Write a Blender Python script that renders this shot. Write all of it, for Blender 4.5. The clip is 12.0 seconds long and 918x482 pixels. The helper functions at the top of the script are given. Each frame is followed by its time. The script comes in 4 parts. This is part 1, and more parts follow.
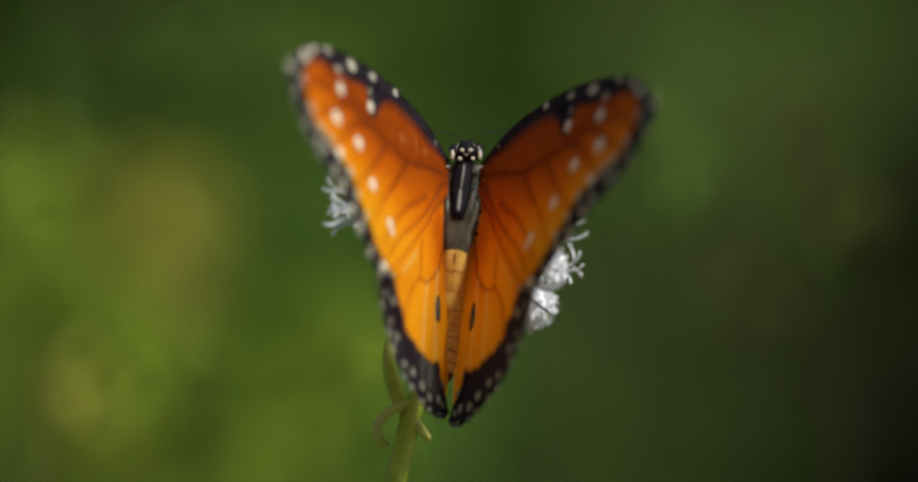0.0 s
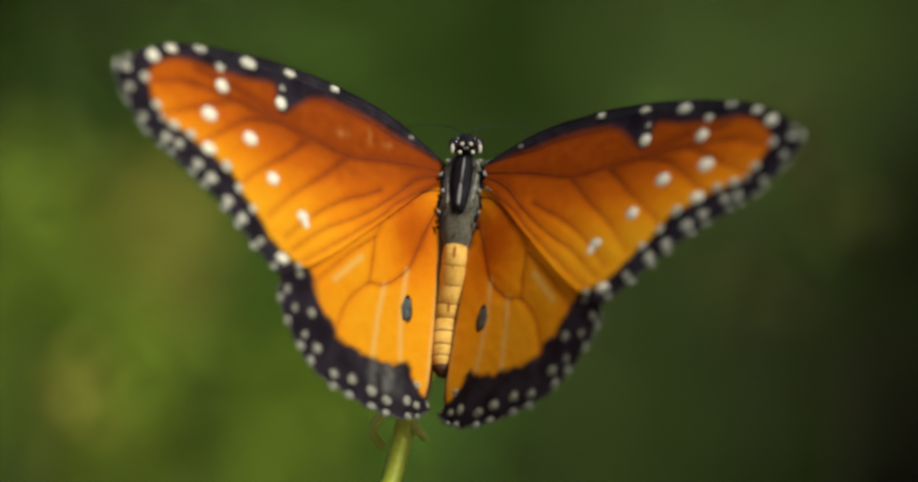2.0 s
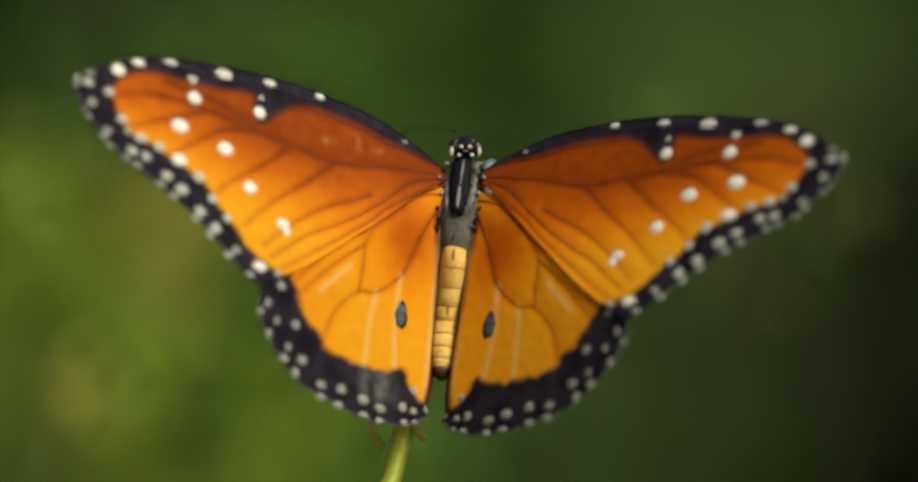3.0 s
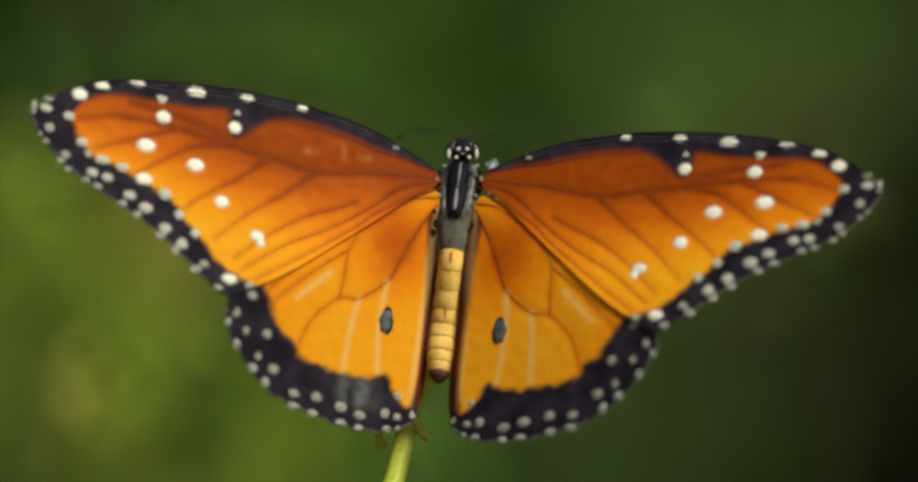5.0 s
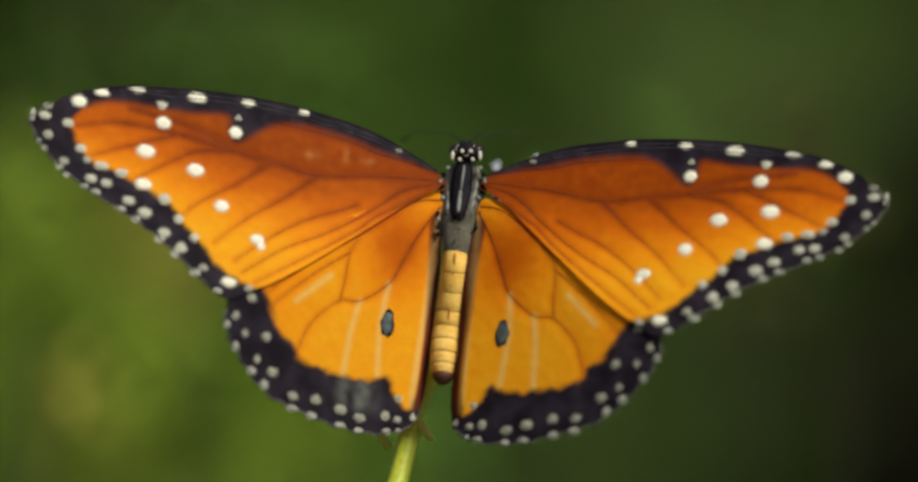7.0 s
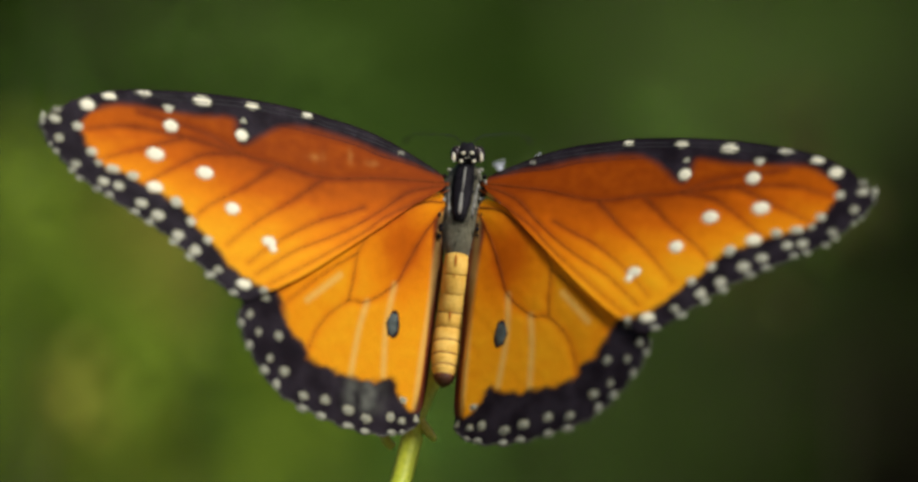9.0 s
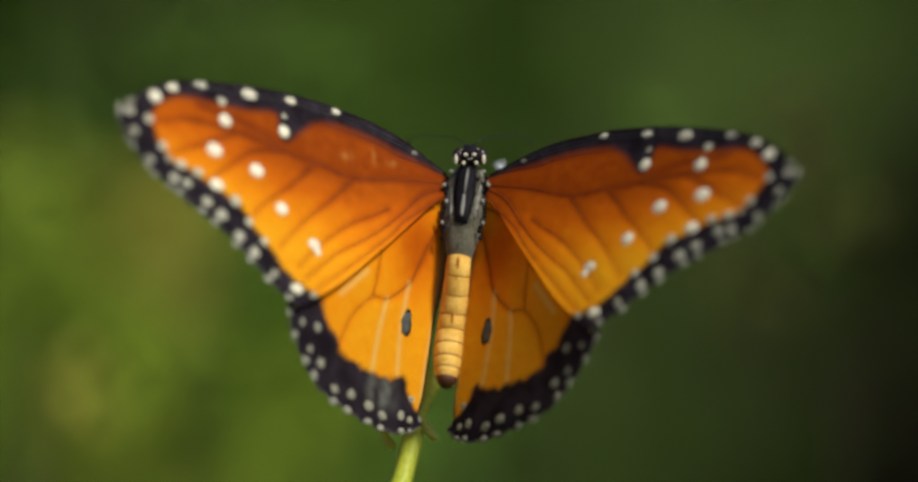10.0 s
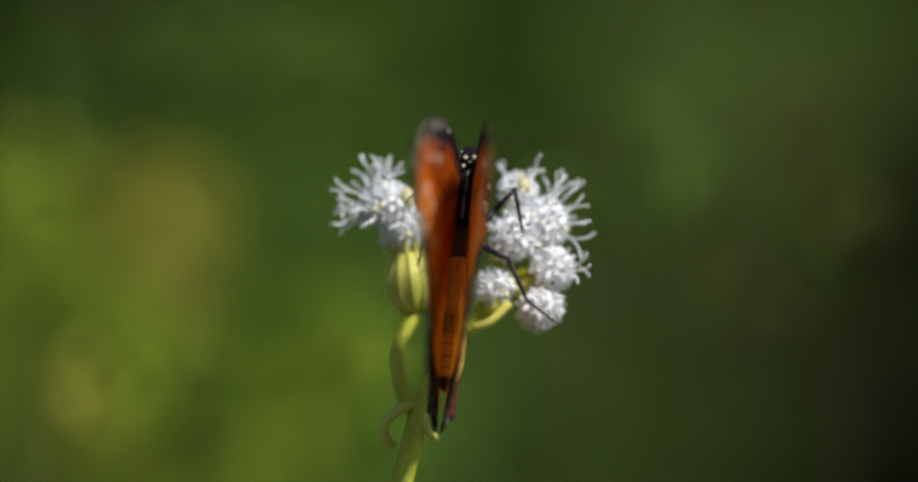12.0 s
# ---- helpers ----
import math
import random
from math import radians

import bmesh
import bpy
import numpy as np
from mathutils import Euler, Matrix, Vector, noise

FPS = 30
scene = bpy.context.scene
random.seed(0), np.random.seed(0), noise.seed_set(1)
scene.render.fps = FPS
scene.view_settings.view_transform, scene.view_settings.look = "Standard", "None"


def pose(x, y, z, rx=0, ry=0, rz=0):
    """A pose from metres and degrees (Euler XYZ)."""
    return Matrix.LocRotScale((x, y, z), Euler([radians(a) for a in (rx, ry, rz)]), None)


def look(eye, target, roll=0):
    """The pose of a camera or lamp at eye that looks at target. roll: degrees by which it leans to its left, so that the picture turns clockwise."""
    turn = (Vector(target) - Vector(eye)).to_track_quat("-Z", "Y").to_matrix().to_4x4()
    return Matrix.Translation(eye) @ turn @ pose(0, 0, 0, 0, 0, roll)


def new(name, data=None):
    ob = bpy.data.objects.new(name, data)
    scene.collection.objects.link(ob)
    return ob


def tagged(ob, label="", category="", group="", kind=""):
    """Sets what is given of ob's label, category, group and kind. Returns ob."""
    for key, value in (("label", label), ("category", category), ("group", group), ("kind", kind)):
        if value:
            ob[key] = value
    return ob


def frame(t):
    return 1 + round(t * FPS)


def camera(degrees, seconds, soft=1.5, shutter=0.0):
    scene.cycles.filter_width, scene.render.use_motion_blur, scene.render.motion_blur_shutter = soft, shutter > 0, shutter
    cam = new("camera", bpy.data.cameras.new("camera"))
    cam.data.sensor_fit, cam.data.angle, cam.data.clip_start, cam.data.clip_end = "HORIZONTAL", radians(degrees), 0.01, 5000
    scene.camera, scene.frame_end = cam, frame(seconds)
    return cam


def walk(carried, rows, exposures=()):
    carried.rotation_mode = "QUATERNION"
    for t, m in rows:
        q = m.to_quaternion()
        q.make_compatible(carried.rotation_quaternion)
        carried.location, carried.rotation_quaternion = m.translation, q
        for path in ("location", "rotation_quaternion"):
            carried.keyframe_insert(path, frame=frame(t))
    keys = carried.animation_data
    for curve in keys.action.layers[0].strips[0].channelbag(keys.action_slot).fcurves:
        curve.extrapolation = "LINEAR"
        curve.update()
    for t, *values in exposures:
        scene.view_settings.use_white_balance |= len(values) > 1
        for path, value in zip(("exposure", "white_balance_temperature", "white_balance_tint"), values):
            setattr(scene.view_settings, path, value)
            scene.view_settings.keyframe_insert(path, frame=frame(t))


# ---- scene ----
MM = 0.001

# camera: a long lens on a tripod, focused on the body of the butterfly
cam = camera(5.09, 12.0, soft=3.0)
EYE = (0.0, -0.9, 1.0)
cam.data.dof.use_dof = True
cam.data.dof.focus_distance = 0.8992
cam.data.dof.aperture_fstop = 9.5
cam.data.dof.aperture_blades = 0
walk(cam, [(0.0, look(EYE, (0, 0, 1.0))), (12.0, look(EYE, (0, 0, 1.0)))],
     exposures=[(0.0, 0.23), (12.0, 0.23)])

# sky and sun
SUN_FROM = Vector((0.49, -0.41, 0.73)).normalized()
world = bpy.data.worlds.new("sky")
scene.world = world
world.use_nodes = True
wn = world.node_tree.nodes
sky = wn.new("ShaderNodeTexSky")
sky.sky_type = "NISHITA"
sky.sun_disc = False
sky.sun_elevation = math.asin(SUN_FROM.z)
sky.sun_rotation = math.atan2(SUN_FROM.x, SUN_FROM.y)
wn["Background"].inputs["Strength"].default_value = 0.06
world.node_tree.links.new(sky.outputs["Color"], wn["Background"].inputs["Color"])
sun = new("sun", bpy.data.lights.new("sun", "SUN"))
sun.data.energy = 4.3
sun.data.angle = radians(13)
sun.data.color = (0.99, 0.95, 0.90)
sun.matrix_world = look(Vector((0, 0, 1)) + SUN_FROM * 5, (0, 0, 1))


# ---- materials ----
def shader(name):
    m = bpy.data.materials.new(name)
    m.use_nodes = True
    nt = m.node_tree
    return m, nt, nt.nodes["Principled BSDF"], nt.nodes["Material Output"]


def noise_node(nt, scale, detail=4.0, coords="Object"):
    tc = nt.nodes.new("ShaderNodeTexCoord")
    n = nt.nodes.new("ShaderNodeTexNoise")
    n.inputs["Scale"].default_value = scale
    n.inputs["Detail"].default_value = detail
    nt.links.new(tc.outputs[coords], n.inputs["Vector"])
    return n.outputs["Fac"]


def mix_node(nt, fac, a, b):
    n = nt.nodes.new("ShaderNodeMix")
    n.data_type = "RGBA"
    for socket, v in ((n.inputs["Factor"], fac), (n.inputs["A"], a), (n.inputs["B"], b)):
        if isinstance(v, bpy.types.NodeSocket):
            nt.links.new(v, socket)
        elif isinstance(v, (int, float)):
            socket.default_value = v
        else:
            socket.default_value = (*v, 1)
    return n.outputs["Result"]


def ramp_node(nt, fac, lo, hi):
    n = nt.nodes.new("ShaderNodeMapRange")
    n.interpolation_type = "SMOOTHSTEP"
    n.inputs["From Min"].default_value = lo
    n.inputs["From Max"].default_value = hi
    nt.links.new(fac, n.inputs["Value"])
    return n.outputs["Result"]


def bump_node(nt, bsdf, height, strength, distance):
    n = nt.nodes.new("ShaderNodeBump")
    n.inputs["Strength"].default_value = strength
    n.inputs["Distance"].default_value = distance
    nt.links.new(height, n.inputs["Height"])
    nt.links.new(n.outputs["Normal"], bsdf.inputs["Normal"])
    return n.outputs["Normal"]


def surface(name, a, b, size, rough=0.6, grain=0.25, bump=0.0, see_through=0.0, sheen=0.0, gloss=0.3):
    """A two-tone surface: patches of the given size in metres, a finer grain over them, relief and translucency."""
    m, nt, bsdf, out = shader(name)
    coarse = ramp_node(nt, noise_node(nt, 1 / size, 3), 0.35, 0.65)
    fine = noise_node(nt, 7 / size, 5)
    col = mix_node(nt, coarse, a, b)
    dark = mix_node(nt, ramp_node(nt, fine, 0.3, 0.7), tuple(c * (1 - grain) for c in a), tuple(min(1, c * (1 + grain)) for c in b))
    col = mix_node(nt, 0.4, col, dark)
    nt.links.new(col, bsdf.inputs["Base Color"])
    bsdf.inputs["Roughness"].default_value = rough
    bsdf.inputs["Sheen Weight"].default_value = sheen
    bsdf.inputs["Specular IOR Level"].default_value = gloss
    if bump:
        bump_node(nt, bsdf, fine, 0.6, bump)
    if see_through:
        t = nt.nodes.new("ShaderNodeBsdfTranslucent")
        nt.links.new(col, t.inputs["Color"])
        mx = nt.nodes.new("ShaderNodeMixShader")
        mx.inputs["Fac"].default_value = see_through
        nt.links.new(bsdf.outputs[0], mx.inputs[1])
        nt.links.new(t.outputs[0], mx.inputs[2])
        nt.links.new(mx.outputs[0], out.inputs["Surface"])
    return m


def wing_material():
    """Scaled membrane: rust to amber by the tone layer, black margins, worn grey scales, fine scale grain, translucent."""
    m, nt, bsdf, out = shader("wing_scales")

    def layer(name):
        n = nt.nodes.new("ShaderNodeAttribute")
        n.attribute_name = name
        return n.outputs["Fac"]
    grain = noise_node(nt, 5200, 3)
    cloud = noise_node(nt, 420, 4)
    ramp = nt.nodes.new("ShaderNodeValToRGB")
    ramp.color_ramp.elements[0].color = (0.25, 0.040, 0.002, 1)
    ramp.color_ramp.elements[1].color = (0.90, 0.41, 0.011, 1)
    for pos, col in ((0.35, (0.57, 0.118, 0.003)), (0.7, (0.84, 0.262, 0.005))):
        e = ramp.color_ramp.elements.new(pos)
        e.color = (*col, 1)
    tone = nt.nodes.new("ShaderNodeMath")
    tone.operation = "MULTIPLY_ADD"
    nt.links.new(cloud, tone.inputs[0])
    tone.inputs[1].default_value = 0.12
    shift = nt.nodes.new("ShaderNodeMath")
    shift.operation = "SUBTRACT"
    nt.links.new(layer("tone"), shift.inputs[0])
    shift.inputs[1].default_value = 0.06
    nt.links.new(shift.outputs[0], tone.inputs[2])
    nt.links.new(tone.outputs[0], ramp.inputs["Fac"])
    col = mix_node(nt, layer("pale"), ramp.outputs["Color"], (0.80, 0.50, 0.13))
    black = mix_node(nt, ramp_node(nt, cloud, 0.35, 0.7), (0.009, 0.008, 0.012), (0.026, 0.022, 0.030))
    black = mix_node(nt, layer("grey"), black, (0.13, 0.135, 0.115))
    col = mix_node(nt, layer("dark"), col, black)
    col = mix_node(nt, layer("thin"), col, (0.66, 0.64, 0.44))
    col = mix_node(nt, ramp_node(nt, grain, 0.25, 0.8), mix_node(nt, 0.10, col, (0.05, 0.01, 0.0)), col)
    nt.links.new(col, bsdf.inputs["Base Color"])
    bsdf.inputs["Roughness"].default_value = 0.62
    bsdf.inputs["Specular IOR Level"].default_value = 0.04
    bsdf.inputs["Sheen Weight"].default_value = 0.4
    bsdf.inputs["Sheen Roughness"].default_value = 0.7
    nt.links.new(col, bsdf.inputs["Sheen Tint"])
    bump_node(nt, bsdf, grain, 0.25, 0.00004)
    t = nt.nodes.new("ShaderNodeBsdfTranslucent")
    deep = mix_node(nt, 0.25, col, (0.75, 0.16, 0.0))
    through_col = mix_node(nt, layer("dark"), deep, col)
    nt.links.new(mix_node(nt, layer("thin"), through_col, (0.80, 0.72, 0.36)), t.inputs["Color"])
    mx = nt.nodes.new("ShaderNodeMixShader")
    mx.inputs["Fac"].default_value = 0.25
    nt.links.new(bsdf.outputs[0], mx.inputs[1])
    nt.links.new(t.outputs[0], mx.inputs[2])
    nt.links.new(mx.outputs[0], out.inputs["Surface"])
    return m


WING = wing_material()
VEIN = surface("wing_vein", (0.13, 0.026, 0.005), (0.23, 0.052, 0.007), 0.002, 0.8, gloss=0.02)
VEIN_DARK = surface("dark_vein", (0.012, 0.009, 0.011), (0.028, 0.018, 0.018), 0.002, 0.8, gloss=0.03)
COSTA_GREY = surface("grey_costal_scales", (0.022, 0.022, 0.026), (0.065, 0.064, 0.066), 0.0012, 0.8, 0.3, gloss=0.05)
FRINGE = surface("wing_fringe", (0.055, 0.055, 0.045), (0.22, 0.22, 0.17), 0.0009, 0.9, 0.3, gloss=0.02, see_through=0.3)
SPOT = surface("white_scales", (0.82, 0.76, 0.56), (0.92, 0.87, 0.70), 0.0006, 0.7, 0.12, see_through=0.28)
SPOT_MID = surface("ivory_scales", (0.52, 0.51, 0.40), (0.66, 0.64, 0.52), 0.0006, 0.7, 0.15, see_through=0.45)
SPOT_DULL = surface("cream_scales", (0.34, 0.34, 0.26), (0.47, 0.46, 0.36), 0.0006, 0.7, 0.2, see_through=0.45)
SPOT_RIM = surface("fringe_scales", (0.40, 0.40, 0.30), (0.54, 0.53, 0.41), 0.0006, 0.8, 0.2, see_through=0.4)
PATCH_BLUE = surface("slate_scales", (0.016, 0.020, 0.020), (0.085, 0.110, 0.100), 0.0005, 0.6, 0.3)
CHITIN = surface("black_chitin", (0.005, 0.0045, 0.006), (0.013, 0.011, 0.014), 0.0008, 0.6, 0.3, 0.00003, gloss=0.06)
PALE_FUR = surface("pale_grey_scales", (0.17, 0.17, 0.145), (0.29, 0.28, 0.24), 0.0006, 0.8, 0.3)
GREY_FUR = surface("grey_fur", (0.062, 0.057, 0.033), (0.120, 0.110, 0.066), 0.0016, 0.8, 0.05, sheen=0.2)
AMBER = surface("amber_cuticle", (0.60, 0.33, 0.05), (0.76, 0.49, 0.115), 0.0012, 0.6, 0.15, 0.00002, gloss=0.1)
AMBER_LINE = surface("rust_mark", (0.14, 0.035, 0.010), (0.24, 0.07, 0.015), 0.0006, 0.6)
RUST = surface("rust_streak", (0.34, 0.10, 0.015), (0.42, 0.16, 0.025), 0.0006, 0.7, gloss=0.05)
TAIL = surface("dark_tail", (0.05, 0.018, 0.008), (0.11, 0.042, 0.018), 0.0006, 0.6)
EYE_MAT = surface("compound_eye", (0.012, 0.009, 0.008), (0.03, 0.02, 0.018), 0.0004, 0.25)
LEG = surface("leg_chitin", (0.007, 0.007, 0.009), (0.016, 0.015, 0.018), 0.0006, 0.5)
PETAL = surface("white_petal", (0.90, 0.92, 0.95), (0.95, 0.96, 0.98), 0.0009, 0.7, 0.04, see_through=0.4, gloss=0.1)
FLORET_EYE = surface("cream_throat", (0.62, 0.58, 0.30), (0.72, 0.68, 0.42), 0.0008, 0.6)
STIGMA = surface("dark_anther", (0.11, 0.10, 0.13), (0.20, 0.17, 0.20), 0.0004, 0.6)
SEPAL = surface("yellow_green_sepal", (0.58, 0.58, 0.09), (0.76, 0.73, 0.20), 0.0015, 0.5, 0.2, 0.00004, 0.2)
STEM = surface("pale_green_stem", (0.36, 0.42, 0.025), (0.50, 0.53, 0.045), 0.003, 0.5, 0.2, 0.00005, 0.1)
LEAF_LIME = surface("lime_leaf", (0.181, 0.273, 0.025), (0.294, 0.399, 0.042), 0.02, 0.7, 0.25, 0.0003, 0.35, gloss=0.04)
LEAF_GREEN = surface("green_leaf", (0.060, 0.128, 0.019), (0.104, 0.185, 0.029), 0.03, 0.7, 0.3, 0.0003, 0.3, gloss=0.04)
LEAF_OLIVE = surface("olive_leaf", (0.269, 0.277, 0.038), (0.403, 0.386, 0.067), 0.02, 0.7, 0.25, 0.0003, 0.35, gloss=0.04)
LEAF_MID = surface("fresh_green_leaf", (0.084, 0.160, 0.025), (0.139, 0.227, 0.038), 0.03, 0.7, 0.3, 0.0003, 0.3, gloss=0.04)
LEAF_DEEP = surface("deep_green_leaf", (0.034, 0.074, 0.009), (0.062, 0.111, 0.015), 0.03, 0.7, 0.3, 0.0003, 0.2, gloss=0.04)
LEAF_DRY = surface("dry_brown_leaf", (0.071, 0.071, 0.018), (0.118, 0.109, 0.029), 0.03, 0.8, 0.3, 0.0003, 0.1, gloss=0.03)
# near-black leaf: the shade of the dim undergrowth is put into its colour
LEAF_SHADED = surface("shade_dark_leaf", (0.008, 0.008, 0.004), (0.018, 0.015, 0.008), 0.03, 0.9, 0.3, 0.0003, 0.05, gloss=0.02)
TWIG = surface("brown_twig", (0.04, 0.03, 0.018), (0.08, 0.06, 0.035), 0.01, 0.8, 0.3, 0.0004)
SOIL = surface("meadow_soil", (0.035, 0.04, 0.012), (0.07, 0.075, 0.02), 0.25, 0.9, 0.4, 0.01)


# ---- mesh helpers ----
def mesh_of(name, verts, faces, material, smooth=True):
    me = bpy.data.meshes.new(name)
    me.from_pydata([tuple(v) for v in verts], [], faces)
    if smooth:
        me.polygons.foreach_set("use_smooth", [True] * len(me.polygons))
    me.materials.append(material)
    me.update()
    return me


def part(name, me, parent=None, label="", m=None):
    ob = new(name, me)
    if parent:
        ob.parent = parent
    if m is not None:
        ob.matrix_basis = m
    if label:
        tagged(ob, label)
    return ob


def spline(pts, per=6, closed=False):
    """Catmull-Rom through the control points."""
    p = [Vector(q) for q in pts]
    n = len(p)
    out = []
    for i in range(n if closed else n - 1):
        a, b, c, d = ((p[(i + k) % n] for k in (-1, 0, 1, 2)) if closed
                      else (p[max(i - 1, 0)], p[i], p[i + 1], p[min(i + 2, n - 1)]))
        for k in range(per):
            t = k / per
            out.append(0.5 * (2 * b + (c - a) * t + (2 * a - 5 * b + 4 * c - d) * t * t + (3 * b - a - 3 * c + d) * t ** 3))
    if not closed:
        out.append(p[-1])
    return out


def tube_data(pts, radii, sides=8, cap=True):
    """Rings round a bent line; radii one for each point, or (rx, ry) pairs."""
    verts, faces = [], []
    n = len(pts)
    ref = None
    for i, p in enumerate(pts):
        d = (Vector(pts[min(i + 1, n - 1)]) - Vector(pts[max(i - 1, 0)])).normalized()
        if ref is None:
            ref = Vector((1, 0, 0)) if abs(d.x) < 0.8 else Vector((0, 1, 0))
        a = (ref - d * ref.dot(d)).normalized()
        ref = a
        b = d.cross(a)
        r = radii[i]
        rx, ry = r if isinstance(r, tuple) else (r, r)
        for k in range(sides):
            an = 2 * math.pi * k / sides
            verts.append(Vector(p) + a * rx * math.cos(an) + b * ry * math.sin(an))
    for i in range(n - 1):
        for k in range(sides):
            j = (k + 1) % sides
            faces.append((i * sides + k, i * sides + j, (i + 1) * sides + j, (i + 1) * sides + k))
    if cap:
        faces.append(tuple(range(sides - 1, -1, -1)))
        faces.append(tuple((n - 1) * sides + k for k in range(sides)))
    return verts, faces


def tube(name, pts, radii, material, sides=8):
    return mesh_of(name, *tube_data(pts, radii, sides), material)


def merged(name, pieces, material):
    verts, faces = [], []
    for v, f in pieces:
        o = len(verts)
        verts += list(v)
        faces += [tuple(i + o for i in q) for q in f]
    return mesh_of(name, verts, faces, material)


def blob_data(centre, radii, turn=None, rings=8, sides=12, rough=0.0, seed=0):
    """A rounded lump: an ellipsoid, slightly uneven."""
    verts, faces = [], []
    turn = turn or Matrix.Identity(3)
    rnd = random.Random(seed)
    for i in range(rings + 1):
        th = math.pi * i / rings
        for k in range(sides):
            an = 2 * math.pi * k / sides
            f = 1 + rough * (rnd.random() - 0.5)
            v = Vector((radii[0] * math.sin(th) * math.cos(an) * f, radii[1] * math.sin(th) * math.sin(an) * f, radii[2] * math.cos(th)))
            verts.append(Vector(centre) + turn @ v)
    for i in range(rings):
        for k in range(sides):
            j = (k + 1) % sides
            faces.append((i * sides + k, (i + 1) * sides + k, (i + 1) * sides + j, i * sides + j))
    return verts, faces


# ---- ground and far cover ----
def ground():
    verts, faces = [], []
    steps = [-300, -60, -15, -5, -2.5, -1.2, -0.6, -0.2, 0.2, 0.6, 1.2, 2.5, 5, 15, 60, 300]
    n = len(steps)
    for y in steps:
        for x in steps:
            verts.append((x, y, 0.03 * noise.noise((x * 0.7, y * 0.7, 0)) - 0.01))
    for j in range(n - 1):
        for i in range(n - 1):
            faces.append((j * n + i, j * n + i + 1, (j + 1) * n + i + 1, (j + 1) * n + i))
    tagged(part("ground", mesh_of("ground", verts, faces, SOIL)), "rough meadow soil with green and brown patches", "ground", kind="structure")


def leaf_cloud(rnd, places, length, width, droop=0.4):
    """Pointed leaves, each folded along its midrib and bent downwards, at the given places."""
    verts, faces = [], []
    for c, facing in places:
        ln = length * rnd.uniform(0.6, 1.3)
        w = width * rnd.uniform(0.6, 1.2)
        d = (facing + Vector((rnd.gauss(0, 0.35), rnd.gauss(0, 0.35), rnd.gauss(0, 0.35)))).normalized()
        side = d.cross(Vector((rnd.gauss(0, 0.4), rnd.gauss(0, 0.4), 1))).normalized()
        up = side.cross(d)
        o = len(verts)
        for s, ww, z in ((0, 0.05, 0), (0.3, 0.9, 0.05), (0.65, 0.8, -0.02 - 0.1 * droop), (1, 0.03, -0.1 - 0.3 * droop)):
            mid = c + d * ln * s + up * ln * z
            verts += [mid - side * w * 0.5 * ww + up * w * 0.15 * ww, mid, mid + side * w * 0.5 * ww + up * w * 0.15 * ww]
        for k in range(3):
            a = o + 3 * k
            faces += [(a, a + 1, a + 4, a + 3), (a + 1, a + 2, a + 5, a + 4)]
    return verts, faces


def shrub(seed, x, y, height, radius, leaf, leaves, leaf_length, label, low=0.05, stem_r=0.012, reach=0.95):
    """A bush: a few forking stems and a crown of many leaves, denser towards its outside."""
    rnd = random.Random(seed)
    root = tagged(new("shrub" if radius > 0.04 else "weed"), label, "shrub" if radius > 0.04 else "weed", group="shrubs behind the flower" if radius > 0.04 else "weeds behind the flower")
    root.location = (x, y, 0)
    pieces = []
    for k in range(7 if radius > 0.04 else 1):
        an = rnd.uniform(0, 6.28)
        top = Vector((math.cos(an) * radius * rnd.uniform(0.2, 0.8), math.sin(an) * radius * rnd.uniform(0.2, 0.8), height * rnd.uniform(0.6 + low * 0.7, reach)))
        bend = Vector((top.x * 0.3, top.y * 0.3, top.z * 0.5))
        line = spline([(0, 0, -0.02), bend, top], 5)
        pieces.append(tube_data(line, [stem_r * (1 - 0.8 * i / (len(line) - 1)) for i in range(len(line))], 6))
    part("stem", merged("stem", pieces, TWIG), root)
    places = []
    for k in range(leaves):
        d = Vector((rnd.gauss(0, 1), rnd.gauss(0, 1), rnd.gauss(0, 1))).normalized()
        r = rnd.uniform(0.35, 1.0) ** 0.5 * (0.8 + 0.35 * noise.noise(d * 2.3 + Vector((seed, 0, 0))))
        c = Vector((d.x * radius * r, d.y * radius * r, height * (0.5 + low) + d.z * height * (0.5 - low) * r))
        places.append((c, Vector((d.x, d.y, d.z * 0.5))))
    tagged(part("foliage", mesh_of("foliage", *leaf_cloud(rnd, places, leaf_length, leaf_length * 0.45), leaf), root), kind="stuff")
    return root


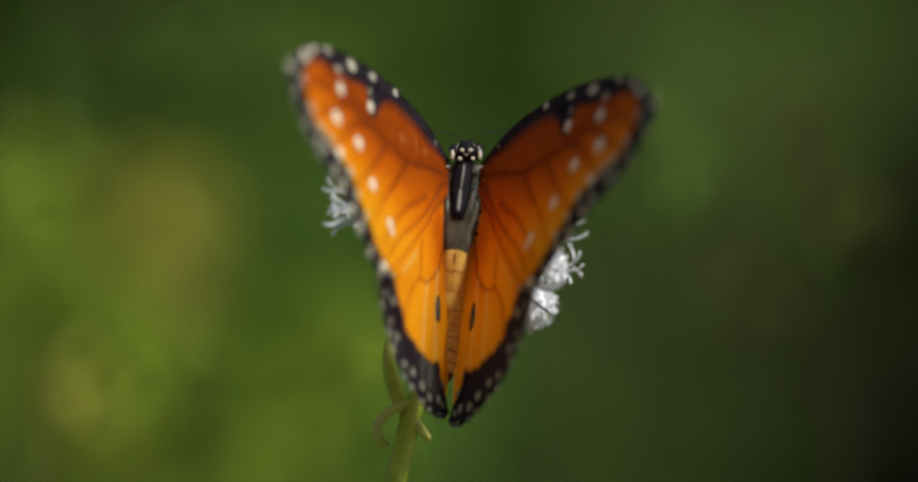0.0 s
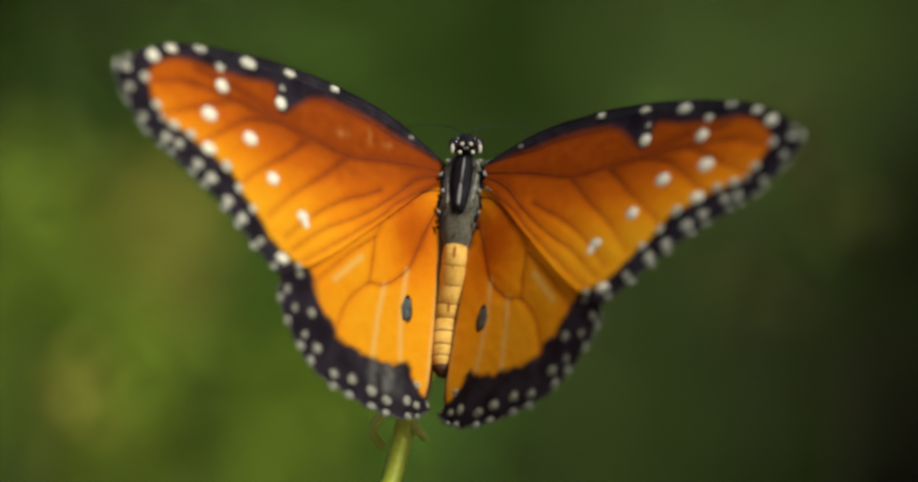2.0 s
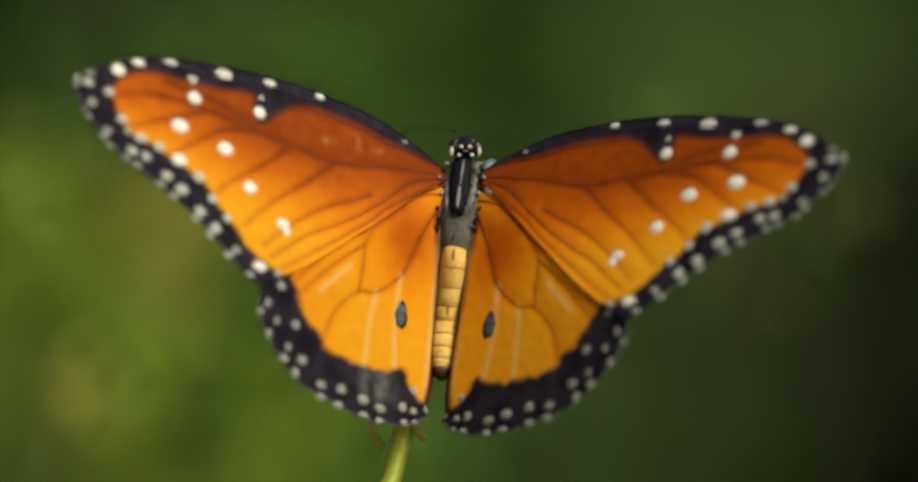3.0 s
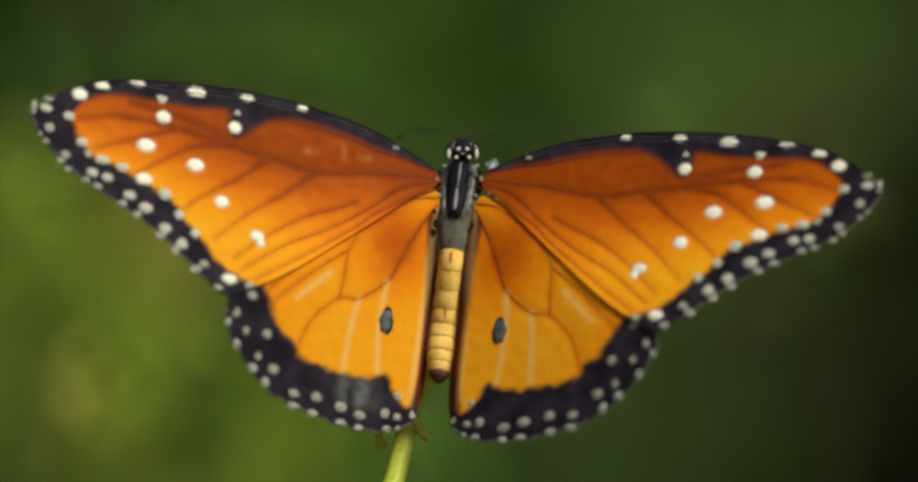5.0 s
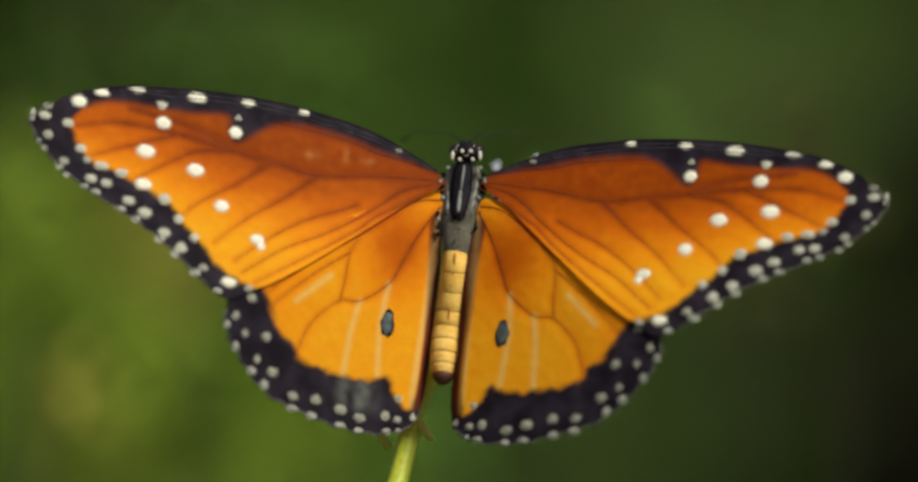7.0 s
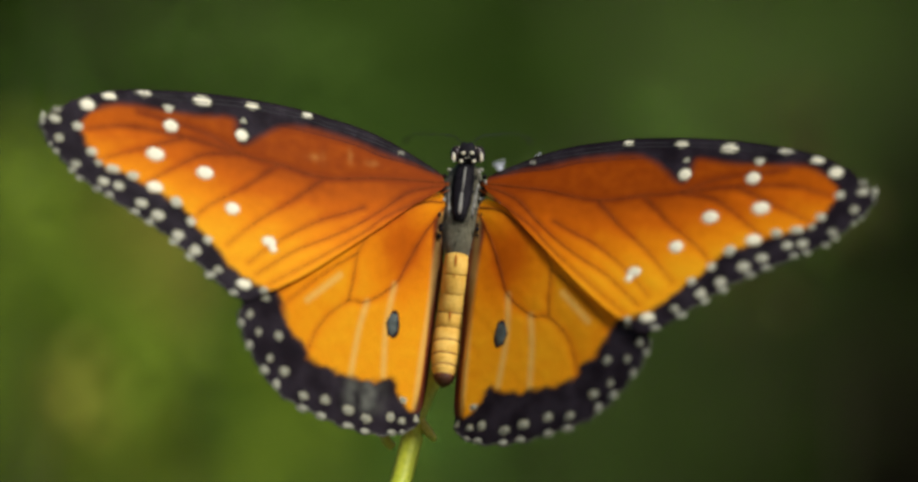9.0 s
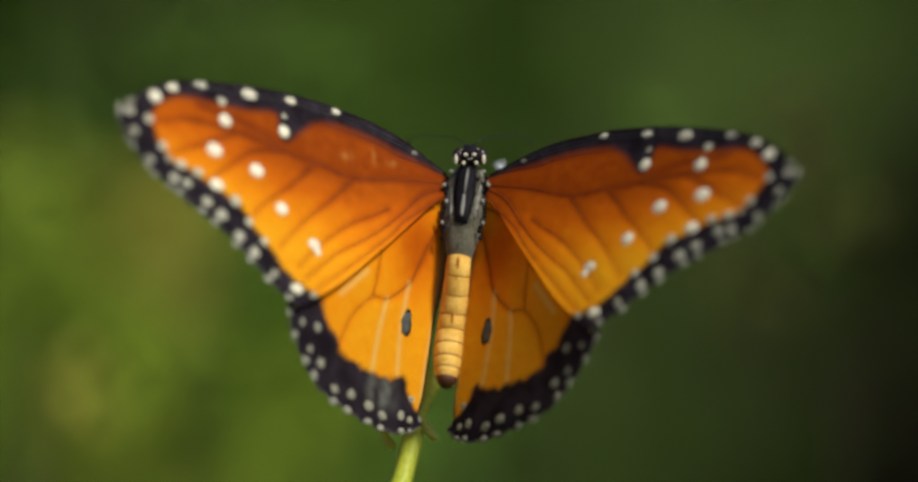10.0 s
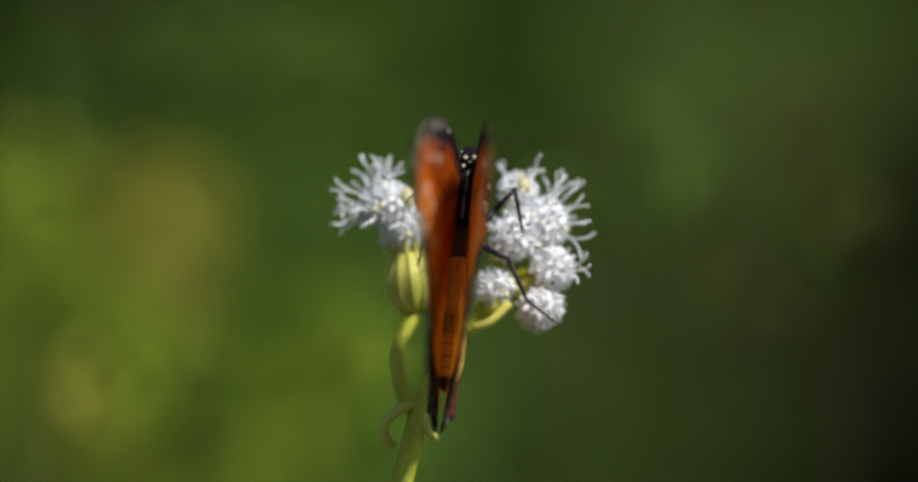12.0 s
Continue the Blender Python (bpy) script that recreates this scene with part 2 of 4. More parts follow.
def grass(seed, count):
    rnd = random.Random(seed)
    verts, faces = [], []
    for k in range(count):
        x, y = rnd.uniform(-1.3, 1.3), rnd.uniform(0.15, 2.2)
        h = rnd.uniform(0.15, 0.5)
        an = rnd.uniform(0, 6.28)
        side = Vector((math.cos(an), math.sin(an), 0)) * 0.003
        lean = Vector((rnd.gauss(0, 0.08), rnd.gauss(0, 0.08), 0))
        o = len(verts)
        b = Vector((x, y, -0.02))
        verts += [b - side, b + side, b + lean * 0.4 + Vector((0, 0, h * 0.6)) - side * 0.7, b + lean * 0.4 + Vector((0, 0, h * 0.6)) + side * 0.7, b + lean + Vector((0, 0, h))]
        faces += [(o, o + 1, o + 3, o + 2), (o + 2, o + 3, o + 4)]
    tagged(part("meadow_grass", mesh_of("meadow_grass", verts, faces, LEAF_GREEN)), "green meadow grass growing under the weeds", "grass", kind="stuff")


ground()
grass(3, 2500)
MID, DEEP = "mid-green leafy shrub in soft sunlight", "deep green shrub at the back of the meadow"
shrub(11, -0.62, 1.55, 1.75, 0.55, LEAF_GREEN, 5200, 0.045, MID)
shrub(12, 0.02, 1.75, 1.8, 0.6, LEAF_DEEP, 14000, 0.05, DEEP)
shrub(13, 0.66, 1.6, 1.7, 0.55, LEAF_DRY, 5200, 0.045, "shrub with dry brown-olive leaves")
shrub(14, -1.3, 2.5, 2.1, 0.95, LEAF_DEEP, 4200, 0.06, DEEP)
shrub(15, 0.0, 2.9, 2.2, 1.0, LEAF_DEEP, 14000, 0.07, DEEP)
shrub(16, 1.3, 2.6, 2.1, 0.95, LEAF_DEEP, 4200, 0.06, DEEP)
shrub(30, -3.2, 6.5, 4.6, 2.6, LEAF_DEEP, 7000, 0.22, DEEP)
shrub(31, 0.3, 7.0, 4.8, 2.6, LEAF_DEEP, 9000, 0.22, DEEP)
shrub(32, 3.6, 6.5, 4.4, 2.6, LEAF_DEEP, 7000, 0.22, DEEP)
DRY = "shrub with dry brown-olive leaves"
shrub(17, -0.02, 1.05, 1.16, 0.10, LEAF_MID, 2600, 0.022, MID)
shrub(20, 0.050, 1.10, 1.14, 0.06, LEAF_MID, 1800, 0.022, MID)
shrub(18, 0.130, 0.95, 1.12, 0.080, LEAF_DRY, 1500, 0.022, DRY)
# this low shrub darkens the lower right by its leaf colour
shrub(28, 0.078, 0.70, 0.992, 0.050, LEAF_SHADED, 1500, 0.018, "low shrub with leaves coloured near black for shade", 0.42, 0.004)
shrub(19, -0.110, 0.85, 1.10, 0.08, LEAF_GREEN, 1500, 0.020, MID)
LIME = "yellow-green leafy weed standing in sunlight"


def clump(seed, x, y, z, radius, half, leaves, leaf, size=0.008, label=LIME, stem_r=0.0012):
    """A leafy weed whose crown is centred at height z."""
    h = z + half
    shrub(seed, x, y, h, radius, leaf, leaves, size, label, z / h - 0.5, stem_r, 0.985)


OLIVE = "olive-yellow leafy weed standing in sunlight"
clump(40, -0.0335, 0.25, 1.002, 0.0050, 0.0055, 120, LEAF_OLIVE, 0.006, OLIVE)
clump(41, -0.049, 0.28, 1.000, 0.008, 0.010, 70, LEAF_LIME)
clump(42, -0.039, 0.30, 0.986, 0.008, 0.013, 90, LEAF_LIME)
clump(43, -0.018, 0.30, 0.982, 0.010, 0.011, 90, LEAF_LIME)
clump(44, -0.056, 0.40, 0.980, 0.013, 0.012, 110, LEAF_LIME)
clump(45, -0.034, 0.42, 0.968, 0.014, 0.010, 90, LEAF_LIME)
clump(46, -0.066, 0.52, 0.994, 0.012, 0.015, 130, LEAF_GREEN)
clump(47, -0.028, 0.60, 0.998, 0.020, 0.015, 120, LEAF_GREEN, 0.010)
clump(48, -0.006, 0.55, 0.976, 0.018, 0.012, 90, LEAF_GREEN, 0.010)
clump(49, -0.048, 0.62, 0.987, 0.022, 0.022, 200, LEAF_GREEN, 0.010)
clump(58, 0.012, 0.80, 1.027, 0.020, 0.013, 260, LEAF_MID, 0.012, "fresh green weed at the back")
# dark weeds: shade between the sunlit weeds, given by leaf colour
SHADY = "dark leafy weed standing for shade among paler weeds"
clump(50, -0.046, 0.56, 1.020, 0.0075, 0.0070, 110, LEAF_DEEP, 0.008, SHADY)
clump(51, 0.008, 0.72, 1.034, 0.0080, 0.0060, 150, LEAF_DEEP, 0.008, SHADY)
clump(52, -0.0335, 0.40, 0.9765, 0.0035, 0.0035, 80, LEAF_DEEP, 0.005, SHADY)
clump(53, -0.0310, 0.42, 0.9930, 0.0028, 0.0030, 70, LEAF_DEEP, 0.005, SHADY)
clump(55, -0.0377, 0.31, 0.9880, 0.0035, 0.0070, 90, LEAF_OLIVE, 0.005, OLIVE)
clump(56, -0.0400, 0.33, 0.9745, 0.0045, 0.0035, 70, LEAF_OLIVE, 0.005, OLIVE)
clump(57, 0.0690, 0.72, 0.9970, 0.0060, 0.0120, 160, LEAF_SHADED, 0.007, "weed at the back coloured near black for shade")
clump(54, 0.0115, 0.60, 0.9680, 0.0060, 0.0050, 120, LEAF_SHADED, 0.007, SHADY)


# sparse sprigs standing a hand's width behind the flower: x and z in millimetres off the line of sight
# the darkest sprigs stand in for shaded gaps between the plants
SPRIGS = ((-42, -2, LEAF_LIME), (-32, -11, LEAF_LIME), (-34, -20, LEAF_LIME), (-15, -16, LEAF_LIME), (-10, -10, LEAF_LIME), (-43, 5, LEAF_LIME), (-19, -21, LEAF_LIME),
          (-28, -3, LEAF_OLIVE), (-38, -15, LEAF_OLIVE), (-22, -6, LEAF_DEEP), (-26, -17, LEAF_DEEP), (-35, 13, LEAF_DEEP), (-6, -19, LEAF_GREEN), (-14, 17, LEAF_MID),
          (21, 9, LEAF_MID), (14, 3, LEAF_GREEN), (33, 12, LEAF_DRY), (38, 4, LEAF_DRY), (29, -4, LEAF_DRY), (7, -20, LEAF_SHADED), (-27, 20, LEAF_MID), (-43, 18, LEAF_GREEN))
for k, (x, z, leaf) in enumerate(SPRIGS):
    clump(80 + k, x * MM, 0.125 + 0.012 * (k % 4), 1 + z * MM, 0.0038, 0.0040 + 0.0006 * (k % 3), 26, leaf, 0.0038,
          "brown to near-black sprig behind the flower" if leaf in (LEAF_SHADED, LEAF_DRY) else "thin green sprig behind the flower", 0.0004)


# ---- the flower that the butterfly sits on ----
def floret_mesh():
    """A small tubular floret: five spread lobes on a tube, with a cream throat."""
    verts, faces = [], []
    n = 10
    for s, (r, z) in enumerate(((0.12, -0.9), (0.2, -0.2), (0.3, 0.0))):
        for k in range(n):
            an = 2 * math.pi * k / n
            verts.append((r * MM * math.cos(an), r * MM * math.sin(an), z * MM))
    for s in range(2):
        for k in range(n):
            j = (k + 1) % n
            faces.append((s * n + k, s * n + j, (s + 1) * n + j, (s + 1) * n + k))
    for k in range(5):
        an = 2 * math.pi * (k + 0.5) / 5
        d = Vector((math.cos(an), math.sin(an), 0))
        t = Vector((-d.y, d.x, 0))
        o = len(verts)
        for s, w, z in ((0.22, 0.17, 0), (0.48, 0.18, 0.16), (0.86, 0.035, 0.24)):
            verts += [(d * s - t * w) * MM + Vector((0, 0, z * MM)), (d * s + t * w) * MM + Vector((0, 0, z * MM))]
        faces += [(o, o + 1, o + 3, o + 2), (o + 2, o + 3, o + 5, o + 4)]
    return mesh_of("floret", verts, faces, PETAL)


def style_mesh(name, bend, length):
    """Two long thread-like white styles that arch apart."""
    pieces = []
    for s in (-1, 1):
        line = spline([(0, 0, -0.0002), (s * 0.12 * MM * bend, 0.1 * MM, length * 0.45 * MM), (s * 0.55 * MM * bend, 0.3 * MM * bend, length * 0.8 * MM),
                       (s * 1.05 * MM * bend, 0.2 * MM, length * MM)], 4)
        pieces.append(tube_data(line, [(0.055 + 0.055 * i / (len(line) - 1)) * MM for i in range(len(line))], 6))
    return merged(name, pieces, PETAL)


def involucre_mesh(length, radius):
    """A bell of narrow overlapping sepals, from its foot at the origin up the z axis."""
    pieces = []
    prof = [(0.0, 0.3), (0.1, 0.72), (0.3, 1.0), (0.55, 0.97), (0.9, 0.7)]
    line = [(0, 0, length * MM * s) for s, r in prof]
    pieces.append(tube_data(line, [radius * 0.98 * MM * r for s, r in prof], 18))
    for k in range(12):
        an = 2 * math.pi * k / 12
        d = Vector((math.cos(an), math.sin(an), 0))
        pts = [d * radius * MM * (0.9 * r) + Vector((0, 0, length * MM * s)) for s, r in prof] + [d * radius * MM * 0.85 + Vector((0, 0, length * 1.08 * MM))]
        pieces.append(tube_data(pts, [radius * MM * w for w in (0.06, 0.13, 0.15, 0.14, 0.1, 0.02)], 5))
    return merged("involucre", pieces, SEPAL)


FLORET = floret_mesh()
STYLES = [style_mesh("style", b, ln) for b, ln in ((0.5, 1.3), (0.9, 1.7), (1.2, 1.5))]
STYLES_LONG = [style_mesh("style", b, ln) for b, ln in ((0.6, 2.6), (1.0, 3.0), (1.3, 2.4))]
ANTHER = merged("anther", [blob_data((0, 0, 0.05 * MM), (0.09 * MM, 0.14 * MM, 0.30 * MM), None, 4, 6)], STIGMA)


BUD = merged("bud", [blob_data((0, 0, 0.05 * MM), (0.3 * MM, 0.3 * MM, 0.4 * MM), None, 5, 8)], FLORET_EYE)


def flower_head(plant, seed, foot, centre, radius, count, long_styles=0.0, bell=0.62, lean=1):
    """One head: a green bell at its foot, then a dome of florets facing out from its centre."""
    rnd = random.Random(seed)
    foot, centre = Vector(foot) * MM, Vector(centre) * MM
    axis = (centre - foot)
    turn = axis.to_track_quat("Z", "Y").to_matrix().to_4x4()
    head = part("flower_head", involucre_mesh(axis.length / MM * 0.85, radius * bell), plant, "yellow-green bell of sepals with white florets", Matrix.Translation(foot) @ turn)
    inv = (Matrix.Translation(foot) @ turn).inverted()
    core = [blob_data(inv @ centre, (radius * 0.95 * MM,) * 3, None, 14, 22, 0.2, seed)]
    part("petal_mass", merged("petal_mass", core, PETAL), head, "dense white petal mass")
    count = round(count * 1.5)
    for k in range(count):
        f = (k + 0.5) / count
        ph = math.acos(1 - 1.25 * f)
        an = k * 2.39996 + rnd.uniform(-0.25, 0.25)
        d = Vector((math.sin(ph) * math.cos(an), math.sin(ph) * math.sin(an), math.cos(ph)))
        d = (d + Vector((rnd.gauss(0, 0.12), rnd.gauss(0, 0.12), rnd.gauss(0, 0.12)))).normalized()
        p = inv @ centre + d * radius * MM * rnd.uniform(0.82, 1.1)
        m = Matrix.Translation(p) @ d.to_track_quat("Z", "Y").to_matrix().to_4x4() @ Matrix.Rotation(rnd.uniform(0, 6.28), 4, "Z")
        part("floret", FLORET, head, m=m @ Matrix.Scale(rnd.uniform(0.85, 1.4), 4))
        if k % 15 == 3:
            part("bud", BUD, head, m=m)
        world_d = turn.to_3x3() @ d
        if world_d.x * lean < -0.1 or world_d.z < -0.5:
            pass
        elif rnd.random() < long_styles:
            part("style", STYLES_LONG[rnd.randrange(3)], head, m=m)
        elif rnd.random() < 0.10:
            part("style", STYLES[rnd.randrange(3)], head, m=m)
        if k % 2 == 0:
            part("anther", ANTHER, head, m=m)
    return head


def flower_plant():
    plant = tagged(new("flowering_plant"), "slender green plant with clustered white fringed flower heads", "flower")
    z0 = 1000.0

    def at(x, y, z):
        return (x, y, z0 + z)

    def stalk(name, pts, r0, r1, label=""):
        line = [Vector(p) * MM for p in spline(pts, 8)]
        return part(name, tube(name, line, [(r0 + (r1 - r0) * i / (len(line) - 1)) * MM for i in range(len(line))], STEM, 10), plant, label)

    stalk("stem", [(-60, -30, -20), (-52, -22, z0 - 300), at(-16, -18, -60), at(-5.6, -1.2, -21), at(-4.75, 0.6, -17.5), at(-3.95, 2.8, -14.5), at(-2.1, 5, -11), at(0.8, 6.5, -6.5), at(2.2, 6.8, -4)], 1.2, 0.6, "pale yellow-green main stem")
    stalk("branch", [at(-4.2, 3.0, -15.4), at(-5.5, 3.6, -13.4), at(-6.1, 5, -10.8), at(-5.9, 7.5, -9), at(-4.9, 9, -7.2), at(-4.4, 9.8, -5.8)], 0.62, 0.62)
    for k, pts in enumerate(([at(1.6, 6.5, -5), at(2.4, 7, -3), at(3.2, 7, -1.2)], [at(2.2, 6.5, -4), at(4.2, 6.5, -3), at(5.6, 6.2, -2.6)],
                             [at(2.2, 6.5, -4), at(3.6, 7.5, -1.5), at(5.8, 8, 0.2)], [at(2.2, 6.5, -4), at(3, 8, 0), at(4, 9, 2.2)], [at(0.8, 6.5, -6.5), at(2.2, 5.4, -6), at(2.8, 5.2, -5)])):
        stalk("branchlet", pts, 0.5, 0.35)

    def bract(pts, w):
        line = [Vector(p) * MM for p in spline(pts, 6)]
        n = len(line) - 1
        radii = [(w * MM * (0.35 + 0.65 * math.sin(math.pi * min(1, 0.15 + 0.8 * i / n))), 0.4 * MM) for i in range(len(line))]
        part("bract", tube("bract", line, radii, SEPAL, 8), plant, "small curled green bract")

    bract([at(-4.6, 2.2, -14.2), at(-6.0, 2.0, -14.9), at(-7.1, 1.8, -16.0), at(-7.0, 1.8, -17.2), at(-6.3, 2.0, -18.0)], 1.05)
    bract([at(-3.95, 1.9, -15.6), at(-3.3, 0.9, -16.5), at(-2.6, 0.4, -17.3)], 0.48)
    bract([at(0.6, 5.0, -7.6), at(2.2, 5.0, -7.0), at(3.8, 5.2, -5.4)], 0.5)
    # heads: foot, centre, radius, florets, share of long styles
    flower_head(plant, 1, at(-4.4, 9.9, -6.4), at(-5.4, 9.9, 0.6), 2.0, 16, 0.0, 1.15, -1)
    left_head = flower_head(plant, 2, at(-5.0, 10.2, -1.0), at(-6.9, 9.6, 3.0), 2.1, 34, 0.75, 0.62, -1)
    flower_head(plant, 9, at(-4.8, 10.0, -0.6), at(-5.3, 8.9, 1.2), 1.5, 16, 0.0, 0.62, -1)
    top_head = flower_head(plant, 3, at(4.0, 10.5, 1.6), at(4.5, 9.0, 4.2), 1.5, 20, 0.1)
    for head, spot, size in ((left_head, at(-5.2, 8.0, 3.8), 0.95), (left_head, at(-7.4, 8.0, 3.2), 0.6), (top_head, at(5.0, 7.9, 4.9), 0.9), (top_head, at(4.0, 7.7, 3.9), 0.6)):
        m = head.matrix_basis.inverted() @ Matrix.Translation(Vector(spot) * MM)
        part("bud", merged("bud", [blob_data((0, 0, 0), (0.75 * size * MM, 0.8 * size * MM, size * MM), None, 8, 12, 0.12, 5)], FLORET_EYE), head, "plump cream bud", m)
    to_head = top_head.matrix_basis.inverted()
    for tip in (at(2.7, 14.0, 6.8), at(3.25, 14.0, 7.0)):
        line = [to_head @ (Vector(p) * MM) for p in spline([at(3.8, 9.6, 5.2), at(3.2, 12.0, 6.2), tip], 5)]
        part("style", tube("style", line, [(0.07 + 0.04 * i / (len(line) - 1)) * MM for i in range(len(line))], PETAL, 6), top_head)
    flower_head(plant, 4, at(5.0, 9.5, -0.6), at(6.6, 7.6, 1.4), 2.1, 30, 0.45)
    flower_head(plant, 5, at(3.0, 8.5, -2.0), at(4.2, 6.4, 0.2), 2.1, 28, 0.0)
    flower_head(plant, 6, at(5.2, 7.8, -3.0), at(7.5, 6.4, -2.5), 1.6, 24, 0.06)
    flower_head(plant, 7, at(4.4, 7.8, -3.2), at(6.4, 6.0, -5.8), 1.8, 28, 0.06)
    flower_head(plant, 8, at(2.4, 7.0, -5.6), at(2.4, 6.0, -4.2), 1.5, 20, 0.0)
    return plant


PLANT = flower_plant()

# ---- the butterfly ----
FORE_EDGE = [(1.7, -1.3), (2.1, -0.68), (4.38, 0.53), (7.07, 1.79), (9.74, 2.61), (12.38, 3.1), (15.01, 3.53), (20.24, 3.83), (25.41, 3.64), (30.54, 3.01),
             (33.58, 2.15), (35.82, 1.13), (37.53, -0.02), (38.37, -1.09), (38.22, -2.18), (37.35, -3.43), (34.98, -5.95), (31.19, -8.19), (27.43, -10.21),
             (24.15, -12.57), (20.76, -15.09), (19.39, -15.49), (18.2, -14.87), (14.36, -12.42), (8.98, -8.06), (4.07, -3.88), (1.8, -2.2)]
FORE_GLOW = [(0.6, -1.4), (4.33, -0.13), (6.98, 0.47), (9.64, 1.28), (12.28, 1.77), (14.9, 2.03), (16.7, 1.66), (18.35, 0.55), (19.95, -0.62), (20.4, 0.58),
             (20.88, 2), (23.71, 1.68), (26.81, 1.64), (30.45, 1.8), (32.47, 1.21), (33.93, 0.09), (34.55, -1.06), (34.15, -2.27), (33.1, -3.78), (31.73, -4.78),
             (29.62, -5.35), (27.47, -6.46), (25.32, -7.46), (23.89, -9.23), (22.22, -10.85), (20.75, -12.61), (19.18, -13.58), (17.61, -14.09), (14.81, -14.16),
             (8.14, -9.81), (3.04, -5.52), (0.6, -3)]
HIND_EDGE = [(-0.01, -0.78), (1.76, -1.02), (5.6, -2.91), (9.62, -5.24), (13.53, -8.32), (16.85, -11.55), (18.17, -13.61), (18.37, -15.2), (17.89, -16.67),
             (16.93, -18.04), (15.7, -19.47), (14.46, -20.58), (12.97, -21.55), (10.98, -22.21), (9.03, -22.58), (7.08, -22.95), (4.88, -23.11), (3.26, -23.02),
             (1.59, -22.56), (0.18, -21.73), (-0.8, -20.56), (-1.32, -19.22), (-1.50, -17.48), (-1.5, -15.13), (-1.41, -12.54), (-1.14, -9.46), (-0.74, -5.88),
             (-0.43, -3.32)]
HIND_GLOW = [(-1.59, 0.75), (5.67, -1.5), (10.76, -4.0), (14.02, -8.2), (14.9, -11.96), (14.1, -13.37), (13.58, -14.72), (12.56, -15.77), (11.48, -16.51),
             (10.89, -17.54), (9.16, -17.94), (7.22, -18.2), (5.31, -18.26), (3.45, -17.92), (2.7, -17.47), (2.07, -18.39), (1.26, -19.49), (0.43, -19.96),
             (-0.88, -19.5), (-1.58, -18.35), (-2.4, -14.55), (-2.26, -9.4), (-1.75, -4.27)]
FORE_BRIGHT = [(33.96, 1.09, 0.71, 0.6), (32.03, 2.22, 0.71, 0.39), (28.94, 2.98, 0.82, 0.28), (23.65, 3.02, 0.92, 0.5), (19.15, 3.22, 0.67, 0.33),
               (14.15, 3.05, 0.51, 0.28), (26.44, 0.19, 0.72, 0.66), (27.81, -2.74, 0.92, 0.71), (23.33, -3.88, 0.87, 0.66), (20.82, -6.93, 0.72, 0.66),
               (20.07, 0.23, 0.62, 0.61), (17.46, -9.58, 0.72, 0.49), (17.11, -10.18, 0.41, 0.44), (27.77, -5.89, 0.82, 0.6), (19.66, -13.99, 0.76, 0.49)]
FORE_SUB = [(26.68, 1.88, 0.50, 0.40), (34.76, -1.09, 0.46, 0.44), (33.49, -3.34, 0.50, 0.44), (31.58, -4.71, 0.68, 0.40), (29.74, -5.09, 0.59, 0.40), (25.82, -7.03, 0.55, 0.54), (24.45, -8.7, 0.46, 0.44), (22.94, -10.24, 0.41, 0.40), (36.85, -0.69, 0.55, 0.34), (32.34, -6.04, 0.50, 0.40), (31.04, -6.28, 0.50, 0.40), (28.97, -7.63, 0.55, 0.44), (27.45, -8.55, 0.59, 0.50), (25.62, -10.21, 0.55, 0.44), (24.04, -11.4, 0.50, 0.49)]
FORE_DULL = [(5.54, 0.74, 0.31, 0.19), (19.92, 1.65, 0.22, 0.24), (32.85, -4.29, 0.35, 0.28), (22.01, -12.97, 0.35, 0.32), (17.83, -14.26, 0.39, 0.32), (36.73, 0.27, 0.43, 0.28), (36.4, -2.46, 0.39, 0.32), (34.87, -4.77, 0.43, 0.32)]
FORE_RIM = [(37.97, -0.65, 0.27, 0.77), (37.25, -3.15, 0.26, 0.29), (36.73, -3.9, 0.32, 0.29), (35.41, -5.47, 0.4, 0.29), (34.54, -6, 0.4, 0.29),
            (32.77, -6.89, 0.45, 0.29), (31.77, -7.23, 0.49, 0.33), (29.61, -8.45, 0.58, 0.33), (28.3, -9.35, 0.49, 0.39), (26.05, -11.11, 0.54, 0.39),
            (24.78, -12.18, 0.49, 0.43), (22.66, -13.62, 0.58, 0.39), (20.46, -14.77, 0.54, 0.33)]
HIND_SPOTS = [(15.87, -13.08, 0.47, 0.32), (17.12, -14.87, 0.33, 0.32), (14.02, -16.15, 0.38, 0.32), (16.01, -16.21, 0.28, 0.27), (14.64, -18.23, 0.33, 0.27), (13.05, -19.08, 0.42, 0.36), (10.91, -20.8, 0.42, 0.36), (8.76, -20.72, 0.42, 0.36), (6.41, -21.17, 0.57, 0.36), (4.57, -21.5, 0.48, 0.36), (2.2, -20.91, 0.38, 0.36), (1.09, -21.07, 0.29, 0.27), (1.25, -19.18, 0.33, 0.27), (-0.47, -20.52, 0.38, 0.36)]
HIND_RIM = [(17.78, -15.82, 0.38, 0.45), (16.78, -17.5, 0.38, 0.5), (14.96, -19.23, 0.52, 0.45), (13.59, -20.16, 0.42, 0.54), (10.81, -21.77, 0.67, 0.36),
            (8.94, -22, 0.57, 0.41), (6.24, -22.28, 0.57, 0.32), (4.64, -22.4, 0.48, 0.36), (1.95, -22.22, 0.48, 0.32), (0.9, -21.92, 0.29, 0.27)]
